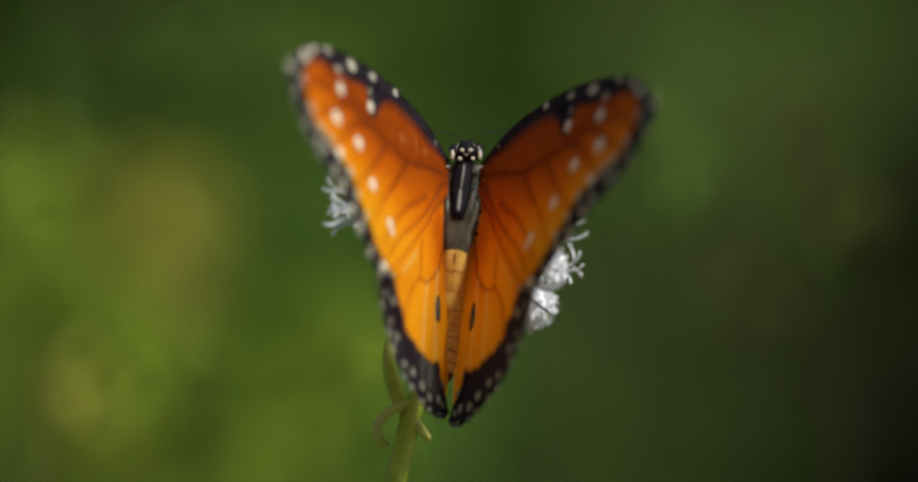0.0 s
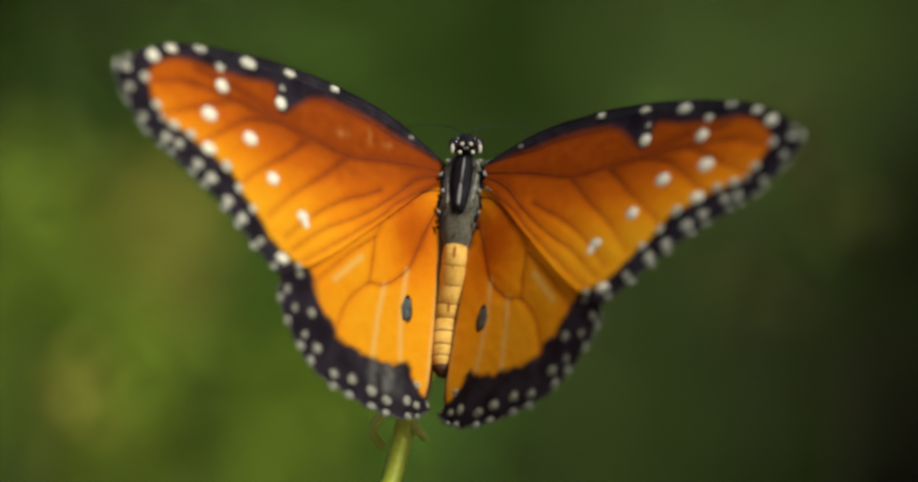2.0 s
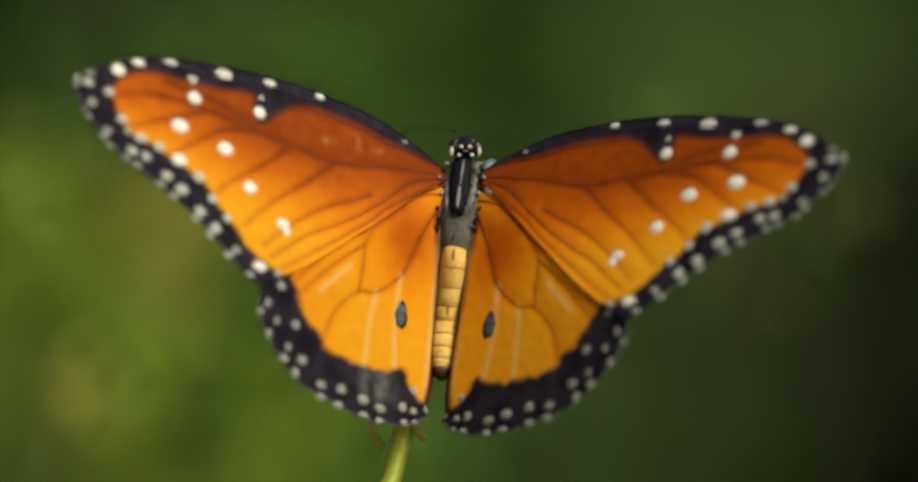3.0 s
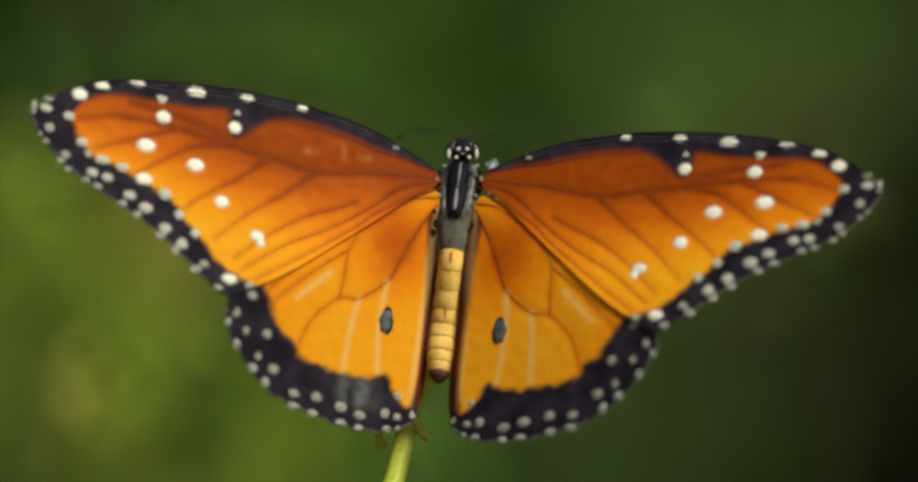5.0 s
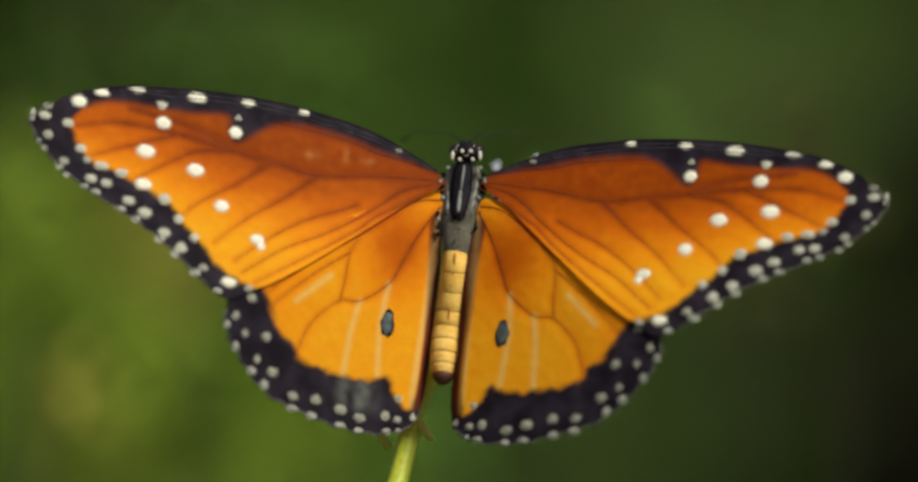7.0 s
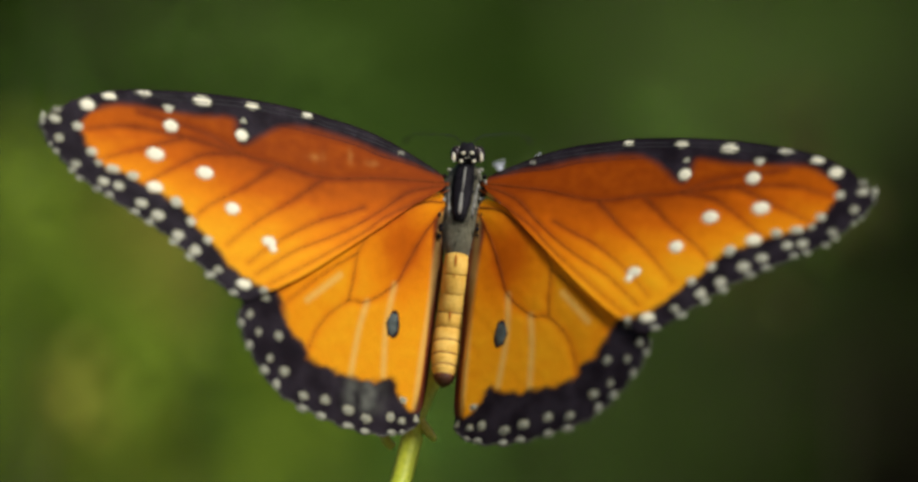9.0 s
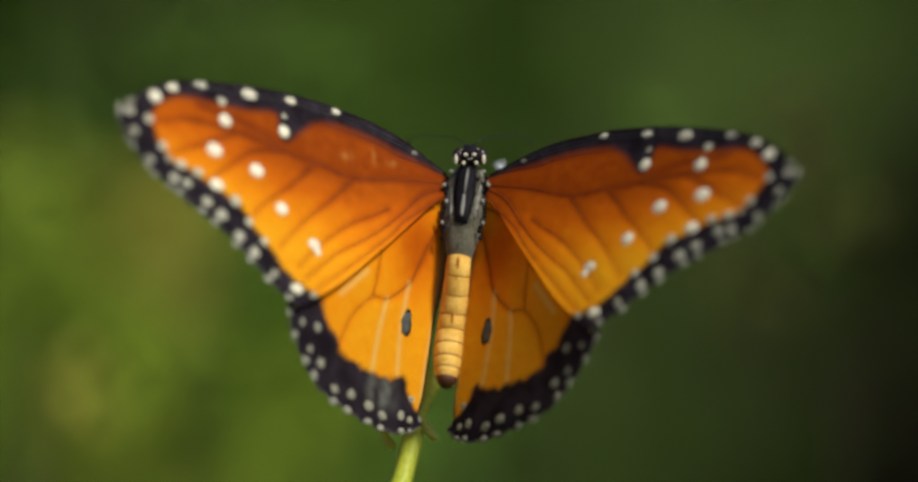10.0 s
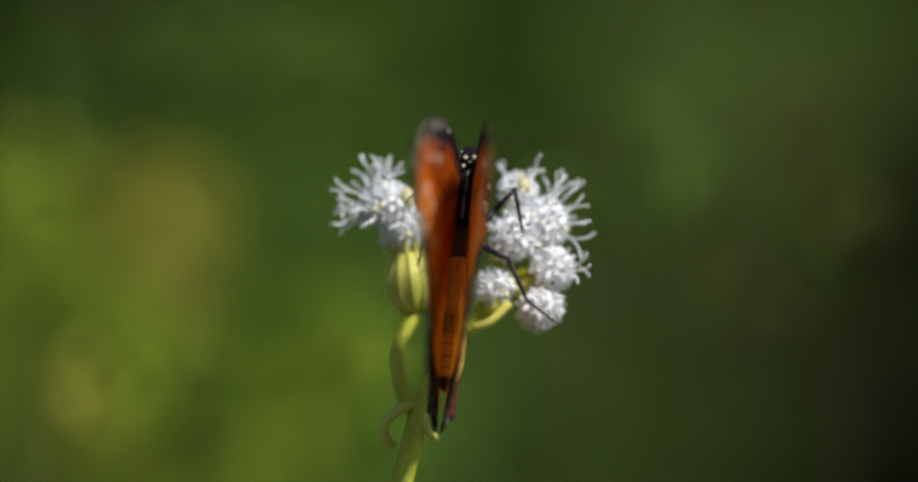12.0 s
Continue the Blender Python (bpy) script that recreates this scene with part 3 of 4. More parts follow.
FORE_VEINS = [[(1.2, -1.54), (7.33, -1.98), (12.48, -2.72), (16.68, -2.03), (19.83, -1.57), (23.58, 0.08), (29.4, 1.1)],
              [(12.48, -2.72), (15.4, -5.33), (18.34, -7.61), (21.2, -10.4)],
              [(1.2, -1.71), (4.66, -2.85), (7.12, -4.9), (9.58, -6.83), (12.06, -8.42), (15.05, -10.09), (17.97, -12.41), (18.6, -12.9)],
              [(8.9, -5.0), (10.4, -5.75), (13.2, -7.05), (16.16, -9.05), (18.58, -11.18), (19.3, -11.9)],
              [(16.68, -2.03), (19.6, -4.59), (23.03, -7.05), (24.5, -8.8)],
              [(19.83, -1.57), (23.41, -2.12), (27.35, -4.67), (28.8, -5.8)],
              [(1.2, -0.99), (4.85, -0.21), (7.48, 0.17), (9.61, 0.84), (12.25, 1.27), (14.87, 1.59), (18, 1.78), (24.4, 2.3), (31.4, 1.8)],
              [(19.83, -1.57), (25.07, -0.71), (30.27, -0.4), (33.9, -1.2)],
              [(1.2, -2.2), (6.57, -5.37), (9.01, -7.52), (12.95, -10.49), (16.39, -12.94), (17.4, -13.7)],
              [(25.07, -0.71), (28.9, -2.3), (32.4, -3.8)]]
HIND_VEINS = [[(-0.16, -1.8), (1.08, -3.87), (1.93, -5.6), (2.74, -7.58), (3.58, -9.41), (6.01, -11.43), (7.87, -11.78), (10.01, -13.9), (11, -16.42), (11.32, -19.07)],
              [(7.87, -11.78), (7.68, -10.08), (7.56, -7.45), (6.83, -5.75)],
              [(-0.08, -1.29), (2.44, -2.04), (6.83, -5.75), (10.77, -8.58), (14.33, -12.11), (15.5, -13.37)],
              [(7.56, -7.45), (10.1, -9.5), (13.43, -12.72), (14.57, -14.23)]]
HIND_PALE = [[(6.01, -11.43), (6.46, -14.01), (6.67, -18.21)],
             [(3.58, -9.41), (3.88, -13.01), (3.49, -17.62)],
             [(-0.12, -2.33), (-0.04, -6.01), (-0.18, -9.64), (-0.05, -14.88), (-0.06, -19.56)],
             [(8.98, -9.7), (11.83, -12.53)]]


def inside(pts, poly):
    x, y = pts[:, 0], pts[:, 1]
    hit = np.zeros(len(pts), bool)
    for (x0, y0), (x1, y1) in zip(poly, np.roll(poly, -1, 0)):
        if y0 != y1:
            hit ^= ((y0 > y) != (y1 > y)) & (x < (x1 - x0) * (y - y0) / (y1 - y0) + x0)
    return hit


def away(pts, line, closed=False):
    """Distance of each point to a bent line."""
    best = np.full(len(pts), 1e9)
    ends = np.roll(line, -1, 0) if closed else line[1:]
    for a, b in zip(line, ends):
        d = b - a
        t = np.clip(((pts - a) @ d) / max(d @ d, 1e-9), 0, 1)
        best = np.minimum(best, np.linalg.norm(pts - a - t[:, None] * d, axis=1))
    return best


def flat(pts, closed=False, per=6):
    return np.array([tuple(p) for p in spline([(a, b, 0) for a, b in pts], per, closed)])[:, :2]


def step(x, lo, hi):
    t = np.clip((x - lo) / (hi - lo), 0, 1)
    return t * t * (3 - 2 * t)


from mathutils import geometry


def membrane(edge, spacing, scallop):
    """Points and triangles that fill a smooth outline."""
    rim = flat(edge, True, 8)
    # the outer margin is gently scalloped between the veins
    run = np.concatenate([[0], np.cumsum(np.linalg.norm(np.diff(rim, axis=0), axis=1))])
    tangent = np.roll(rim, -1, 0) - np.roll(rim, 1, 0)
    tangent /= np.linalg.norm(tangent, axis=1)[:, None] + 1e-9
    share = run / run[-1]
    amount = 0.13 * np.clip((share - scallop[0]) / 0.05, 0, 1) * np.clip((scallop[1] - share) / 0.05, 0, 1)
    rim = rim + np.stack([tangent[:, 1], -tangent[:, 0]], 1) * (amount * np.sin(2 * np.pi * run / 2.1))[:, None]
    rim = rim + np.stack([tangent[:, 1], -tangent[:, 0]], 1) * (2.3 * amount)[:, None]
    lo, hi = rim.min(0), rim.max(0)
    rows = []
    y = lo[1]
    k = 0
    while y < hi[1]:
        xs = np.arange(lo[0] + (k % 2) * spacing / 2, hi[0], spacing)
        rows.append(np.stack([xs, np.full_like(xs, y)], 1))
        y += spacing * 0.866
        k += 1
    pts = np.concatenate(rows)
    pts = pts[inside(pts, rim)]
    pts = pts[away(pts, rim, True) > spacing * 0.5]
    allp = [Vector(p) for p in np.concatenate([rim, pts])]
    n = len(rim)
    v, e, f, *_ = geometry.delaunay_2d_cdt(allp, [(i, (i + 1) % n) for i in range(n)], [list(range(n))], 1, 1e-5)
    return np.array([tuple(p) for p in v]), [tuple(q) for q in f], rim


def wing(name, parent, fore, side, warp, label):
    """One wing in its own plane: x out from the hinge, y towards the head, z off the back of the body (millimetres)."""
    edge, glow = (FORE_EDGE, FORE_GLOW) if fore else (HIND_EDGE, HIND_GLOW)
    pts, faces, rim = membrane(edge, 0.26, (0.38, 0.70) if fore else (0.25, 0.70))
    gl = flat(glow, True, 6)
    veins = [flat(v) for v in (FORE_VEINS if fore else HIND_VEINS)]
    pale = [flat(v) for v in (HIND_PALE if not fore else [])]
    wob = np.array([noise.noise((p[0] * 1.3, p[1] * 1.3, 7 * fore + side)) for p in pts])
    sd = away(pts, gl, True) * np.where(inside(pts, gl), -1, 1)
    if fore:
        # ragged towards the outer margin, soft and streaked along the leading edge
        lead = step(pts[:, 1] - np.interp(pts[:, 0], [0, 20, 34, 38], [-2.2, -1.4, 0.2, 0.0]), 0.0, 1.0)
        dark = step(sd + (0.26 - 0.14 * lead) * wob, -0.32 - 0.38 * lead, 0.26 + 0.1 * lead)
    else:
        dark = step(sd + 0.34 * wob, -0.40, 0.26)
    dv = np.min([away(pts, v) for v in veins], axis=0)
    u, v = pts[:, 0], pts[:, 1]
    if fore:
        mid = np.interp(u, [0, 7, 12.5, 19.8, 27, 38], [-1.2, -2.0, -2.7, -1.6, -0.2, 0.5])
        tone = 0.04 + 0.88 * step(mid - v, -1.4, 9.0) + 0.17 * step(u, 20, 33) - 0.10 * step(10 - u, 0, 10)
        pale_amt = np.zeros(len(pts))
        if side < 0:
            # scuffs in the cell, where scales have rubbed off
            for a, b, ra, rb in ((13.4, -0.9, 0.7, 0.35), (12.7, -0.8, 0.25, 0.6), (10.2, -0.3, 0.25, 0.7), (8.2, -0.7, 0.6, 0.3)):
                pale_amt = np.maximum(pale_amt, 0.16 * np.exp(-((u - a) / ra) ** 2 - ((v - b) / rb) ** 2) * (0.7 + wob))
    else:
        cell = np.exp(-(((u - 3.2) / 3.4) ** 2 + ((v + 5.8) / 4.0) ** 2))
        tone = 0.88 - 0.60 * cell - 0.10 * step(u, 8, 14)
        dp = np.min([away(pts, q) for q in pale], axis=0)
        pale_amt = 0.70 * (1 - step(dp, 0.05, 0.45))
        # a broad pale pleat beside the inner fold
        pale_amt = np.maximum(pale_amt, 0.75 * (1 - step(away(pts, pale[2]), 0.15, 0.55)) * step(-v, 3, 8))
    tone = np.clip(tone - 0.15 * (1 - step(dv, 0.05, 0.7)) + 0.05 * wob + 0.05 * np.array([noise.noise((p[0] * 0.5, p[1] * 0.9, 3)) for p in pts]), 0, 1)
    # dusky shading along the veins is pigment
    dusk = 0.20 * (1 - step(dv, 0.02, 0.34))
    dark = np.maximum(dark, dusk)
    grey = np.zeros(len(pts))
    # the membrane is pale and thinly scaled under the white spots
    thin = np.zeros(len(pts))
    for spots in ((FORE_BRIGHT, FORE_SUB, FORE_DULL) if fore else (HIND_SPOTS,)):
        for a, b, ra, rb in spots:
            bare = 1 - step(((u - a) / ra) ** 2 + ((v - b) / rb) ** 2, 0.5, 1.1)
            thin = np.maximum(thin, bare)
    if not fore:
        inner_band = (1 - step(away(pts, rim[int(len(rim) * 0.74):int(len(rim) * 0.97)]), 0.75, 1.35)) * (v < -2)
        dark = np.maximum(dark, 0.62 * inner_band)
        tone = tone * (1 - inner_band)
        if side < 0:
            g = np.exp(-(((u - 5.12) / 2.0) ** 4 + ((v + 19.58) / 1.5) ** 4))
            grey = np.clip(g * (0.55 + 0.5 * wob + 0.25 * np.sin(u * 3.1)), 0, 1)
    w = 0.05 * step(dv, 0.0, 1.2) + 0.025 * wob

    if not fore:
        # the inner margin folds down beside the abdomen
        fold_in = np.maximum(0, 1.5 - away(pts, rim[int(len(rim) * 0.74):int(len(rim) * 0.97)]))
        w = w - 0.8 * fold_in * step(-v, 6, 13)
        # the hidden leading strip dips under the forewing
        w = w - (0.2 + 0.16 * step(u, 7, 13)) * np.maximum(0.6 * u + 0.8 * v + 0.4, 0)

    def place(p, z=0.0):
        a, b = p[0], p[1]
        a, b = warp[0] * a + warp[1] * b + warp[2], warp[3] * a + warp[4] * b + warp[5]
        return Vector((side * a * MM, b * MM, z * MM))

    verts = [place(p, z) for p, z in zip(pts, w)]
    if side < 0:
        faces = [tuple(reversed(f)) for f in faces]
    me = mesh_of(name, verts, faces, WING)
    for key, values in (("tone", tone), ("dark", dark), ("pale", pale_amt), ("grey", grey), ("thin", thin)):
        me.attributes.new(key, "FLOAT", "POINT").data.foreach_set("value", np.asarray(values, np.float32))
    ob = part(name, me, parent, label)

    def height(p):
        near = np.argmin(((pts - np.array(p[:2])) ** 2).sum(1))
        return w[near]

    for i, line in enumerate(veins):
        # the rusty vein fades out where the black margin begins
        if not (fore and i == 6):
            ends = [k for k, p in enumerate(line) if k > 4 and dark[np.argmin(((pts - p) ** 2).sum(1))] > 0.6]
            line = line[:max(ends[0], 6)] if ends else line
        n = len(line) - 1
        path = [place(p, height(p) - 0.02) for p in line]
        r = (0.062 if i in (0, 2) else 0.045) * MM
        part("vein", tube("vein", path, [r * (1.2 - 0.8 * k / n) for k in range(n + 1)], VEIN if not (fore and i == 6) else VEIN_DARK, 6), ob)
    outer = rim[8:int(len(rim) * (0.8 if fore else 0.68))] if fore else rim[40:int(len(rim) * 0.72)]
    rim_line = [place(p, height(p)) for p in outer[::2]]
    part("rim_vein", tube("rim_vein", rim_line, [0.06 * MM] * len(rim_line), VEIN_DARK, 5), ob)
    hem = rim[int(len(rim) * (0.42 if fore else 0.24)):int(len(rim) * (0.74 if fore else 0.70))]
    hem_line = [place(p, height(p)) for p in hem[::2]]
    part("fringe", tube("fringe", hem_line, [(0.10 * MM, 0.05 * MM)] * len(hem_line), FRINGE, 6), ob, "pale hair fringe along the outer margin")
    if fore:
        # veins bunched along the leading edge
        lead_rim = np.array([p for p in rim[8:int(len(rim) * 0.34)] if 2.5 < p[0] < 30])
        for inset in (0.45, 0.85):
            fade = np.interp(lead_rim[:, 0], [2.5, 9, 26, 30], [0.35, 1, 1, 0.4])
            line = [place(p, height(p) + 0.01) for p in lead_rim - np.stack([0 * fade, inset * fade], 1)]
            part("costal_vein", tube("costal_vein", line, [0.045 * MM] * len(line), COSTA_GREY, 6), ob)
    rnd = random.Random(5 + fore)
    groups = (((FORE_BRIGHT, SPOT), (FORE_SUB, SPOT_MID), (FORE_DULL, SPOT_DULL), (FORE_RIM, SPOT_RIM)) if fore
              else ((HIND_SPOTS, SPOT_DULL), (HIND_RIM, SPOT_RIM), ([(3.24, -12.89, 0.80, 1.5)], VEIN_DARK), ([(3.24, -12.89, 0.56, 1.15)], None)))
    for spots, mat in groups:
        for a, b, ra, rb in spots:
            if spots is FORE_RIM or spots is HIND_RIM:
                q = rim[np.argmin(((rim - np.array((a, b))) ** 2).sum(1))]
                a, b = a + 0.55 * (q[0] - a), b + 0.55 * (q[1] - b)
                ra, rb = 1.08 * ra, 1.08 * rb
            if mat is not None:
                ra, rb = 0.88 * ra, 0.88 * rb
            vs, fs = [], []
            n = 14
            z = height((a, b))
            jag = [0.93 + 0.2 * (rnd.random() - 0.5) for _ in range(n)]
            low_disc = 0.4 if mat is VEIN_DARK else 1.0
            for lift, f in ((-0.03, 0.9), (0.0, 1.0), (0.025 * low_disc, 0.93), (0.03 * low_disc, 0.4)):
                for k in range(n):
                    an = 2 * math.pi * k / n
                    q = (a + ra * f * jag[k] * math.cos(an), b + rb * f * jag[k] * math.sin(an))
                    vs.append(place(q, height(q) + lift))
            for s in range(3):
                for k in range(n):
                    j = (k + 1) % n
                    fs.append((s * n + k, s * n + j, (s + 1) * n + j, (s + 1) * n + k))
            fs.append(tuple(3 * n + k for k in range(n)))
            if side < 0:
                fs = [tuple(reversed(f)) for f in fs]
            if mat is None:
                part("scent_patch", mesh_of("scent_patch", vs, fs, PATCH_BLUE), ob, "dark slate oval scent patch")
            else:
                part("wing_spot", mesh_of("wing_spot", vs, fs, mat), ob)
    return ob


def axis_point(s):
    """The body's centre line from the head (0) to the tail (1), in metres about the butterfly's origin."""
    x = 0.33 + (-1.80 - 0.33) * s
    z = 8.0 + (-12.35 - 8.0) * s
    return Vector((x, 0.9 + 0.42 * (z - 5.5) * step(s, 0.0, 0.5) + 3.1 * step(s, 0.40, 0.80), z)) * MM


DORSAL = Vector((0, -0.92, 0.39))


def fuzz(name, rnd, count, spans, length, material, parent):
    """Short hairs standing off the thorax."""
    verts, faces = [], []
    for k in range(count):
        s = rnd.uniform(*spans)
        p = axis_point(s)
        an = rnd.uniform(-0.2, math.pi + 0.2)
        r = 1.8 * MM * math.sqrt(max(0.1, 1 - ((s - 0.26) / 0.22) ** 2))
        out = Vector((math.cos(an), 0, 0)) + DORSAL * math.sin(an)
        base = p + out * r
        tip = base + (out * 0.55 + Vector((rnd.gauss(0, 0.3), rnd.gauss(0, 0.3), 0)) + Vector((0, -0.35, -0.8))) * length * MM * rnd.uniform(0.6, 1.3)
        t = (tip - base).cross(out).normalized() * 0.035 * MM
        o = len(verts)
        verts += [base - t, base + t, tip]
        faces.append((o, o + 1, o + 2))
    tagged(part(name, mesh_of(name, verts, faces, material), parent), kind="stuff")


def butterfly():
    root = tagged(new("butterfly"), "orange butterfly with black white-spotted wing margins on flower", "butterfly")
    root.location = (0, 0, 1)
    # thorax
    prof = [(0.05, 0.85, 0.7), (0.09, 1.4, 1.05), (0.14, 1.75, 1.35), (0.20, 1.95, 1.6), (0.28, 1.95, 1.75), (0.35, 1.6, 1.5), (0.42, 1.12, 1.1), (0.45, 0.85, 0.8)]
    thorax = part("thorax", tube("thorax", [axis_point(s) for s, a, b in prof], [(a * MM, b * MM) for s, a, b in prof], GREY_FUR, 20), root, "olive-grey furry thorax with black shield")

    def streak(s0, s1, x0, x1, width, material, parent, name="stripe", base=1.72, thick=0.06, sink=-0.01):
        n = 8
        pts, rr = [], []
        for k in range(n + 1):
            s = s0 + (s1 - s0) * k / n
            off = x0 + (x1 - x0) * k / n
            r = np.interp(s, [q[0] for q in prof], [q[2] for q in prof]) if base is None else base
            pts.append(axis_point(s) + (Vector((off, 0, 0)) + DORSAL * (math.sqrt(max(r * r - off * off, 0.02)) - sink)) * MM)
            rr.append((width * (0.35 + 0.65 * math.sin(math.pi * (0.1 + 0.8 * k / n))) * MM, thick * MM))
        part(name, tube(name, pts, rr, material, 8), parent)

    streak(0.03, 0.325, 0.0, -0.05, 0.92, CHITIN, thorax, "dorsal_shield", None, 0.30, 0.0)
    streak(0.085, 0.20, 0.02, -0.03, 0.10, PALE_FUR, thorax, base=None, sink=-0.29)
    streak(0.205, 0.30, -0.06, -0.08, 0.17, PALE_FUR, thorax, base=None, sink=-0.28)
    for sgn in (-1, 1):
        streak(0.09, 0.25, sgn * 0.62, sgn * 0.60, 0.045, GREY_FUR, thorax, base=None, sink=-0.2)
        streak(0.07, 0.30, sgn * 1.22, sgn * 1.02, 0.20, PALE_FUR, thorax, base=None, thick=0.10, sink=-0.08)
        part("shoulder", merged("shoulder", [blob_data(axis_point(0.16) + (Vector((sgn * 1.80, 0, 0)) + DORSAL * 0.55) * MM, (0.36 * MM, 0.42 * MM, 0.8 * MM), None, 8, 12, 0.2, 3)], CHITIN), thorax, "black furry shoulder lobe")
        for sx, ss in ((1.42, 0.095), (1.95, 0.16)):
            part("shoulder_dot", merged("shoulder_dot", [blob_data(axis_point(ss) + (Vector((sgn * sx, 0, 0)) + DORSAL * (1.5 if ss > 0.12 else 1.2)) * MM, (0.18 * MM, 0.15 * MM, 0.16 * MM), None, 6, 8)], SPOT_DULL), thorax)
        for k in range(13):
            s = 0.12 + 0.021 * k
            part("flank_tuft", merged("flank_tuft", [blob_data(axis_point(s) + (Vector((sgn * (1.72 + 0.14 * math.sin(7.3 * k)), 0, 0)) + DORSAL * (1.0 + 0.25 * math.sin(4.1 * k))) * MM, (0.17 * MM, 0.2 * MM, 0.24 * MM), None, 5, 7, 0.5, 11 + k)], PALE_FUR if k % 4 == 1 else CHITIN), thorax)
    cuff = [(0.325, 1.15), (0.35, 1.42), (0.38, 1.36), (0.415, 1.18), (0.445, 1.02), (0.455, 0.85)]
    part("rear_fur", tube("rear_fur", [axis_point(s) for s, r in cuff], [(r * MM, r * MM) for s, r in cuff], GREY_FUR, 20), thorax, "grey-brown furry rear of thorax")
    rnd = random.Random(8)
    fuzz("fur", rnd, 160, (0.30, 0.42), 0.32, GREY_FUR, thorax)
    fuzz("dark_fur", rnd, 450, (0.08, 0.34), 0.55, CHITIN, thorax)
    # abdomen, segment by segment
    abdomen = tagged(new("abdomen"), "slim amber abdomen with narrow dark rings")
    abdomen.parent = root
    cuts = [0.44, 0.52, 0.60, 0.68, 0.755, 0.82, 0.875, 0.92, 0.96]
    wide = [1.05, 1.1, 1.15, 1.22, 1.32, 1.37, 1.33, 1.18, 0.92]
    for k in range(8):
        a, b = cuts[k], cuts[k + 1]
        ra, rb = wide[k], wide[k + 1]
        pr = [(a - 0.004, ra * 0.95), (a + 0.004, ra * 0.985), ((a + b) / 2, (ra + rb) / 2 * 1.01), (b - 0.005, rb * 1.0), (b, rb * 0.975)]
        part("segment", tube("segment", [axis_point(s) for s, r in pr], [(r * MM, r * MM) for s, r in pr], AMBER, 20), abdomen)
        pr2 = [(b - 0.002, rb * 0.985), (b + 0.0005, rb * 0.995), (b + 0.003, rb * 0.985)]
        if k > 1:
            part("ring", tube("ring", [axis_point(s) for s, r in pr2], [(r * MM, r * MM) for s, r in pr2], AMBER_LINE, 20), abdomen)
        if k < 4:
            streak(a + 0.02, b - 0.01, 0.0, 0.0, 0.12, RUST, abdomen, "dorsal_mark", (ra + rb) / 2 * 1.03)
    tip = [(0.955, 0.95), (0.975, 0.8), (0.99, 0.5), (1.0, 0.15)]
    part("tail_tip", tube("tail_tip", [axis_point(s) for s, r in tip], [(r * MM, r * MM) for s, r in tip], TAIL, 16), abdomen, "dark brown tail tip")
    # head
    hc = Vector((0.33, 0.5, 7.85)) * MM
    head = part("head", merged("head", [blob_data(hc, (1.15 * MM, 1.1 * MM, 1.0 * MM), None, 12, 18)], CHITIN), root, "black head dotted with white")
    for sgn in (-1, 1):
        part("eye", merged("eye", [blob_data(hc + Vector((sgn * 0.98, -0.1, 0.05)) * MM, (0.55 * MM, 0.75 * MM, 0.72 * MM), None, 10, 14)], EYE_MAT), head)
        for dx, dz, rx, rz in ((1.20, -0.25, 0.15, 0.44), (0.38, 0.14, 0.19, 0.15), (0.56, -0.58, 0.17, 0.16), (0.12, -0.24, 0.04, 0.09), (0.72, 0.62, 0.06, 0.06)):
            depth = -0.86 if dx > 1 else -math.sqrt(max(0.15, 1.25 - (dx * 0.9) ** 2 - (dz * 0.8) ** 2)) * 1.0
            part("head_dot", merged("head_dot", [blob_data(hc + Vector((sgn * dx, depth - 0.02, dz)) * MM, (rx * MM, 0.12 * MM, rz * MM), None, 6, 10)], SPOT), head)
        line = spline([hc + Vector((sgn * 0.35, -0.2, 0.85)) * MM, hc + Vector((sgn * 1.2, 0.5, 1.6)) * MM, hc + Vector((sgn * 2.6, 4.5, 1.8)) * MM, hc + Vector((sgn * 4.6, 10, 1.9)) * MM, hc + Vector((sgn * 5.6, 13, 1.2)) * MM], 6)
        n = len(line) - 1
        ant = part("antenna", tube("antenna", line, [(0.045 + 0.09 * step(k / n, 0.8, 1.0)) * MM for k in range(n + 1)], LEG, 6), root, "thin black clubbed antenna")
        palp = [hc + Vector((sgn * 0.25, -0.2, 0.75)) * MM, hc + Vector((sgn * 0.28, 0.1, 0.92)) * MM, hc + Vector((sgn * 0.24, 0.5, 1.04)) * MM]
        part("palp", tube("palp", palp, [0.24 * MM, 0.22 * MM, 0.08 * MM], CHITIN, 8), head, "black furry palp")

    def leg(joints, r):
        pieces = []
        for k in range(len(joints) - 1):
            a, b = Vector(joints[k]) * MM, Vector(joints[k + 1]) * MM
            r0 = r * (1 - 0.22 * k)
            pieces.append(tube_data([a, a.lerp(b, 0.5), b], [r0 * MM, r0 * 1.1 * MM, r0 * 0.75 * MM], 8))
            pieces.append(blob_data(b, (r0 * 0.95 * MM,) * 3, None, 5, 8))
        part("leg", merged("leg", pieces, LEG), root, "thin jointed black leg")

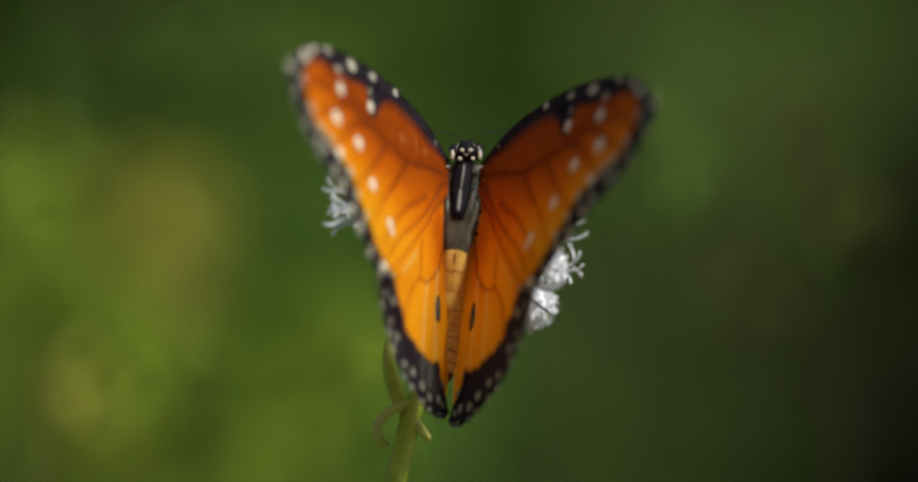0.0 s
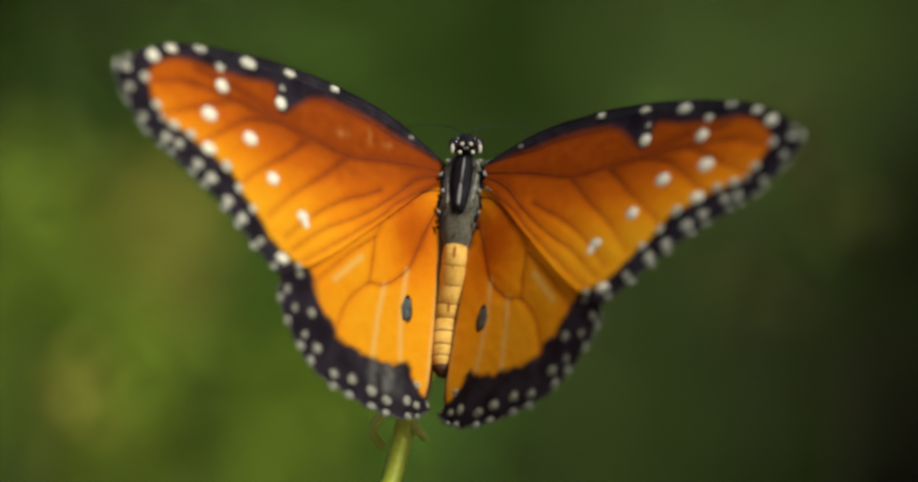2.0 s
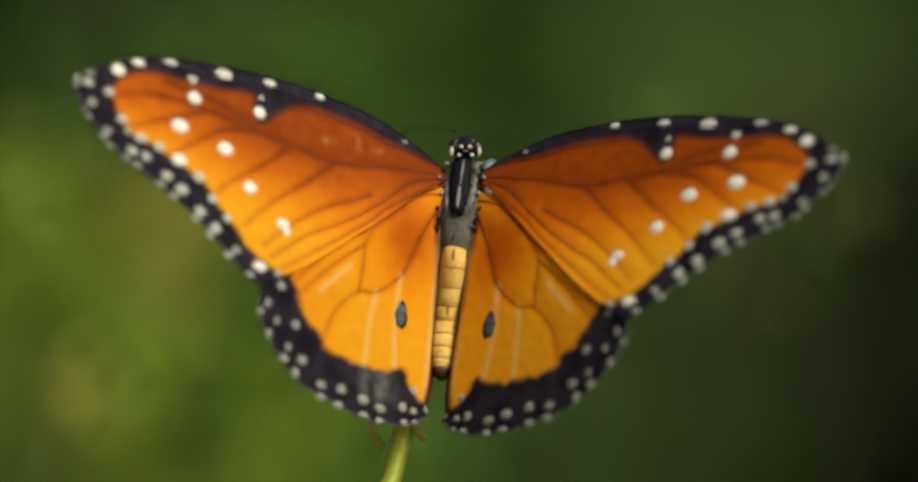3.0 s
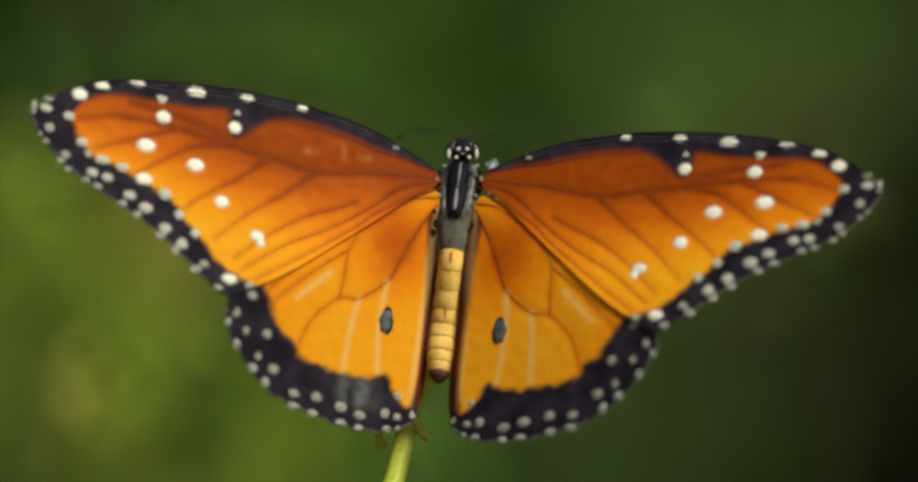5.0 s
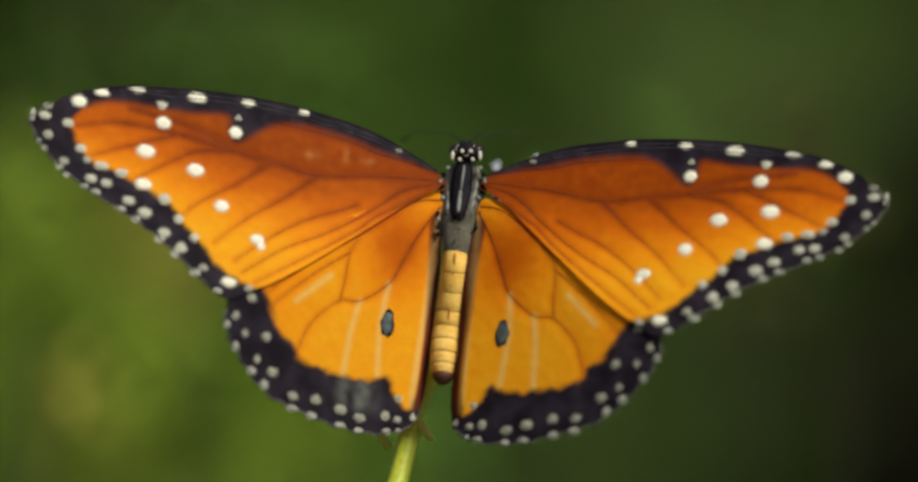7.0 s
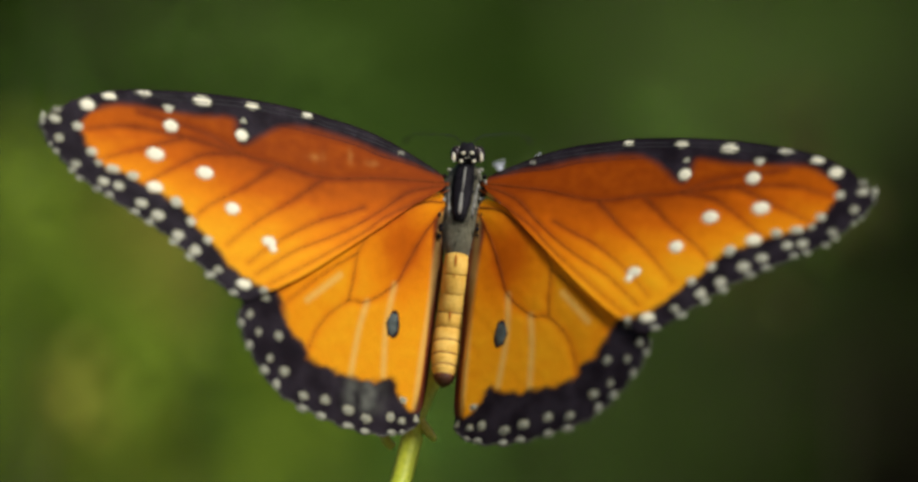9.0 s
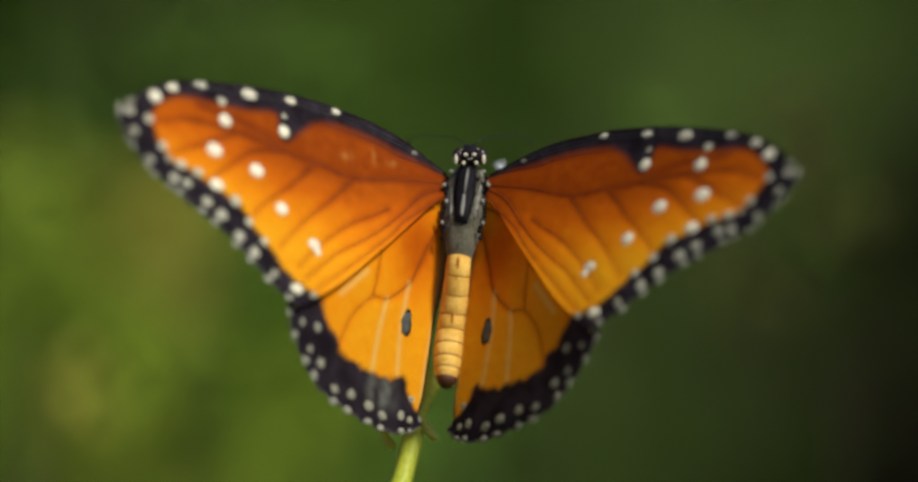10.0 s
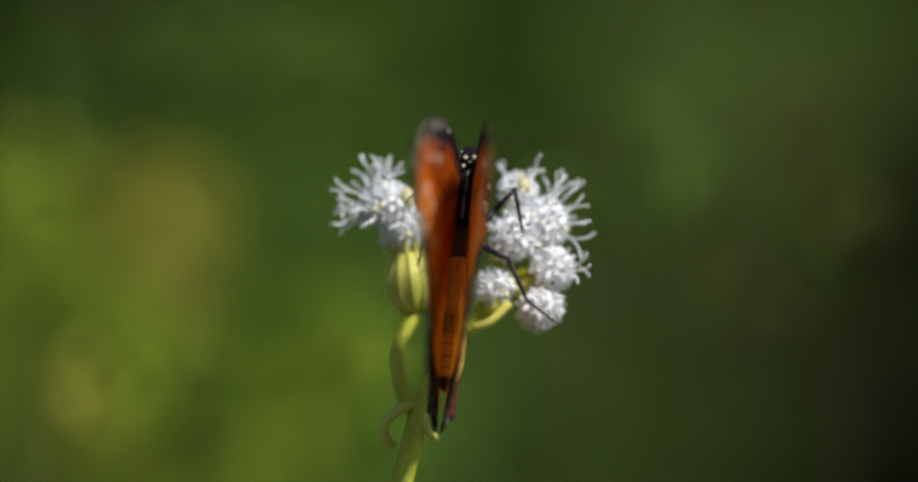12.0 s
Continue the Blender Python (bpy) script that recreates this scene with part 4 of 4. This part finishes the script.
    leg([(1.2, 2.2, 2.0), (2.4, 2.4, 3.3), (4.25, 2.2, 5.2), (4.75, 2.4, 2.4), (4.95, 3.2, 1.5)], 0.30)
    leg([(0.9, 1.6, 0.6), (2.1, 2.0, -0.1), (3.7, 2.0, -0.9), (5.3, 2.0, -4.5), (8.2, 2.6, -6.7), (8.4, 2.9, -7.3)], 0.32)
    leg([(-0.4, 1.6, 2.6), (-2.2, 2.2, 3.2), (-3.5, 2.2, 5.6), (-4.8, 2.4, 4.6), (-5.3, 2.8, 4.0)], 0.18)
    leg([(-0.6, 1.0, 0.6), (-2.2, 2.4, 0.6), (-3.6, 3.0, 1.0), (-4.2, 3.0, -1.5)], 0.18)
    # wings
    plain = (1, 0, 0, 0, 1, 0)
    wings = {
        "fore_left": wing("forewing", root, True, -1, plain, "orange forewing with black margin and white spots"),
        "fore_right": wing("forewing", root, True, 1, (0.985, 0.002, 0.138, -0.012, 1.002, 0.260), "orange forewing with black margin and white spots"),
        "hind_left": wing("hindwing", root, False, -1, plain, "orange hindwing with black margin and worn grey patch"),
        "hind_right": wing("hindwing", root, False, 1, (1.013, 0.001, 0.238, 0.041, 1.011, -0.453), "orange hindwing with broad black margin"),
    }
    return root, wings


BUTTERFLY, WINGS = butterfly()


def wing_pose(side, hinge, rx, ry, rz):
    """The forewing's turn about its hinge, as a turn vector in degrees, mirrored for the left side; the root sinks beside the thorax as the wing rises."""
    v = Vector((radians(rx), radians(ry) * side, radians(rz) * side))
    hinge = (hinge[0], hinge[1] + 3.0 * step(-ry, 15, 60), hinge[2])
    turn = Matrix.Rotation(v.length, 4, v.normalized())
    return Matrix.Translation(Vector(hinge) * MM) @ Matrix.Rotation(math.pi / 2, 4, "X") @ turn


def coupled_pose(side, fore, base, fold, slide):
    """The hindwing lies just under the forewing: it folds along their overlap and slides in its own plane."""
    under = Matrix.Translation(Vector((side * base[0], base[1], -0.09)) * MM)
    sink = Matrix.Translation((0, min(0.16 * max(slide, 0), 2.2) * MM, 0))
    return sink @ fore @ under @ Matrix.Rotation(radians(fold), 4, Vector((0.8, -0.6 * side, 0))) @ Matrix.Rotation(radians(slide) * side, 4, "Z")


def motions():
    """The butterfly rocks with the flower, opens its wings, rests and folds them."""
    sway = [(0, 0.31, -0.08), (0.5, 0.2, 0.15), (1, 0.31, 0.42), (1.5, 0.31, 0.46), (2, 0.31, 0.46), (2.5, 0.31, 0.39), (3, 0.23, 0.23), (5, 0.0, 0.02), (5.5, 0.0, 0.0), (6, 0.08, 0.04),
            (6.5, 0.23, -0.08), (7, 0.31, -0.16), (9, 0.42, -0.32), (9.5, 0.55, -0.39), (10, 0.62, -0.47), (10.5, 0.63, -0.62), (11, 0.63, -0.69), (11.5, 0.63, -0.7), (12, 0.63, -0.7)]
    walk(BUTTERFLY, [(t, pose(x * MM, 0, 1 + z * MM)) for t, x, z in sway])
    lean = [(0, 0.0), (3, -0.02), (5.5, 0.0), (6.5, 0.01), (9, 0.03), (12, 0.036)]
    walk(PLANT, [(t, pose(0, 0, 0, 0, a, 0)) for t, a in lean])
    fore_left = [(0, -17.1, -67.2, 6.2), (0.5, -19.7, -61.5, 5.9), (1, -18.4, -53.8, 6.6), (1.5, -19.1, -46.2, 7), (2, -20.1, -38.6, 7.5), (2.5, -20.7, -33.2, 7.4),
                 (3, -21.3, -29.6, 6.7), (5, -22.9, -14.4, 6), (5.5, -23.4, -11.5, 6.2), (6, -22.7, -10.8, 6.1), (6.5, -23.8, -10.8, 6), (7, -24.1, -10.9, 5.9),
                 (9, -25.6, -17.1, 4.1), (9.5, -23.1, -25.3, 3.9), (10, -19.1, -39.1, 2.9), (10.5, -14.3, -53.2, 2.4), (11, -7.3, -67.4, 2),
                 (11.5, -2.5, -77.9, 3.2), (12, 0.4, -83.6, 3.8)]
    fore_right = [(0, -21.5, -65.2, -2.3), (0.5, -22.5, -59.4, -0.5), (1, -25.1, -52.7, -3.1), (1.5, -26.3, -46.3, -5), (2, -27.4, -40.4, -5.5),
                  (2.5, -26.5, -35.7, -5.7), (3, -26.6, -30.6, -5.7), (5, -27.1, -16.4, -5.7), (5.5, -27.4, -14, -5.7), (6, -27.1, -13.4, -6.2),
                  (6.5, -27.8, -13.8, -6.6), (7, -28.4, -14.1, -6.7), (9, -29.2, -20.2, -7.5), (9.5, -28.3, -29.1, -8.3), (10, -26, -41.3, -9.1),
                  (10.5, -22.1, -54.6, -9.2), (11, -16.4, -68.9, -8.4), (11.5, -11.5, -80.5, -6.4), (12, -6.5, -87.6, -3.7)]
    hind_left = [(0, 5, 6.5), (0.5, 4.7, 5.1), (1, 5, 3.5), (1.5, 6.1, 2.2), (2, 7.4, 1), (2.5, 8.8, 0.1), (3, 9.7, -0.4), (5, 15.7, 0.1), (5.5, 15.9, 0.1),
                 (6, 16.4, 0.2), (6.5, 17.5, 0.2), (7, 18.4, 0.2), (9, 20.8, 1), (9.5, 16.8, 2), (10, 15.2, 4.9), (10.5, 10.9, 8.6), (11, 6.7, 13.7),
                 (11.5, 3.8, 16.7), (12, 1.7, 17.6)]
    hind_right = [(0, 7.2, 6.3), (0.5, 7.9, 4.6), (1, 9, 2.5), (1.5, 10.1, 1), (2, 10.8, 0), (2.5, 11.2, -0.4), (3, 11.4, -0.5), (5, 13.9, 0), (5.5, 14.1, 0.1),
                  (6, 14.5, 0.1), (6.5, 15.2, 0.2), (7, 15.8, 0.2), (9, 17.7, 0.9), (9.5, 16.1, 1.5), (10, 14.4, 3.6), (10.5, 11.5, 7.3), (11, 7.3, 11.7),
                  (11.5, 3.6, 15.3), (12, -2.8, 18.6)]
    for side, name, hinge, base, fore_rows, hind_rows in ((-1, "left", (-0.13, 0.5, 6.58), (1.55, -2.00), fore_left, hind_left),
                                                          (1, "right", (0.55, 0.5, 6.55), (1.37, -1.80), fore_right, hind_right)):
        fores = [wing_pose(side, hinge, *r) for t, *r in fore_rows]
        walk(WINGS["fore_" + name], [(row[0], m) for row, m in zip(fore_rows, fores)])
        walk(WINGS["hind_" + name], [(t, coupled_pose(side, m, base, fold, slide)) for (t, fold, slide), m in zip(hind_rows, fores)])


motions()
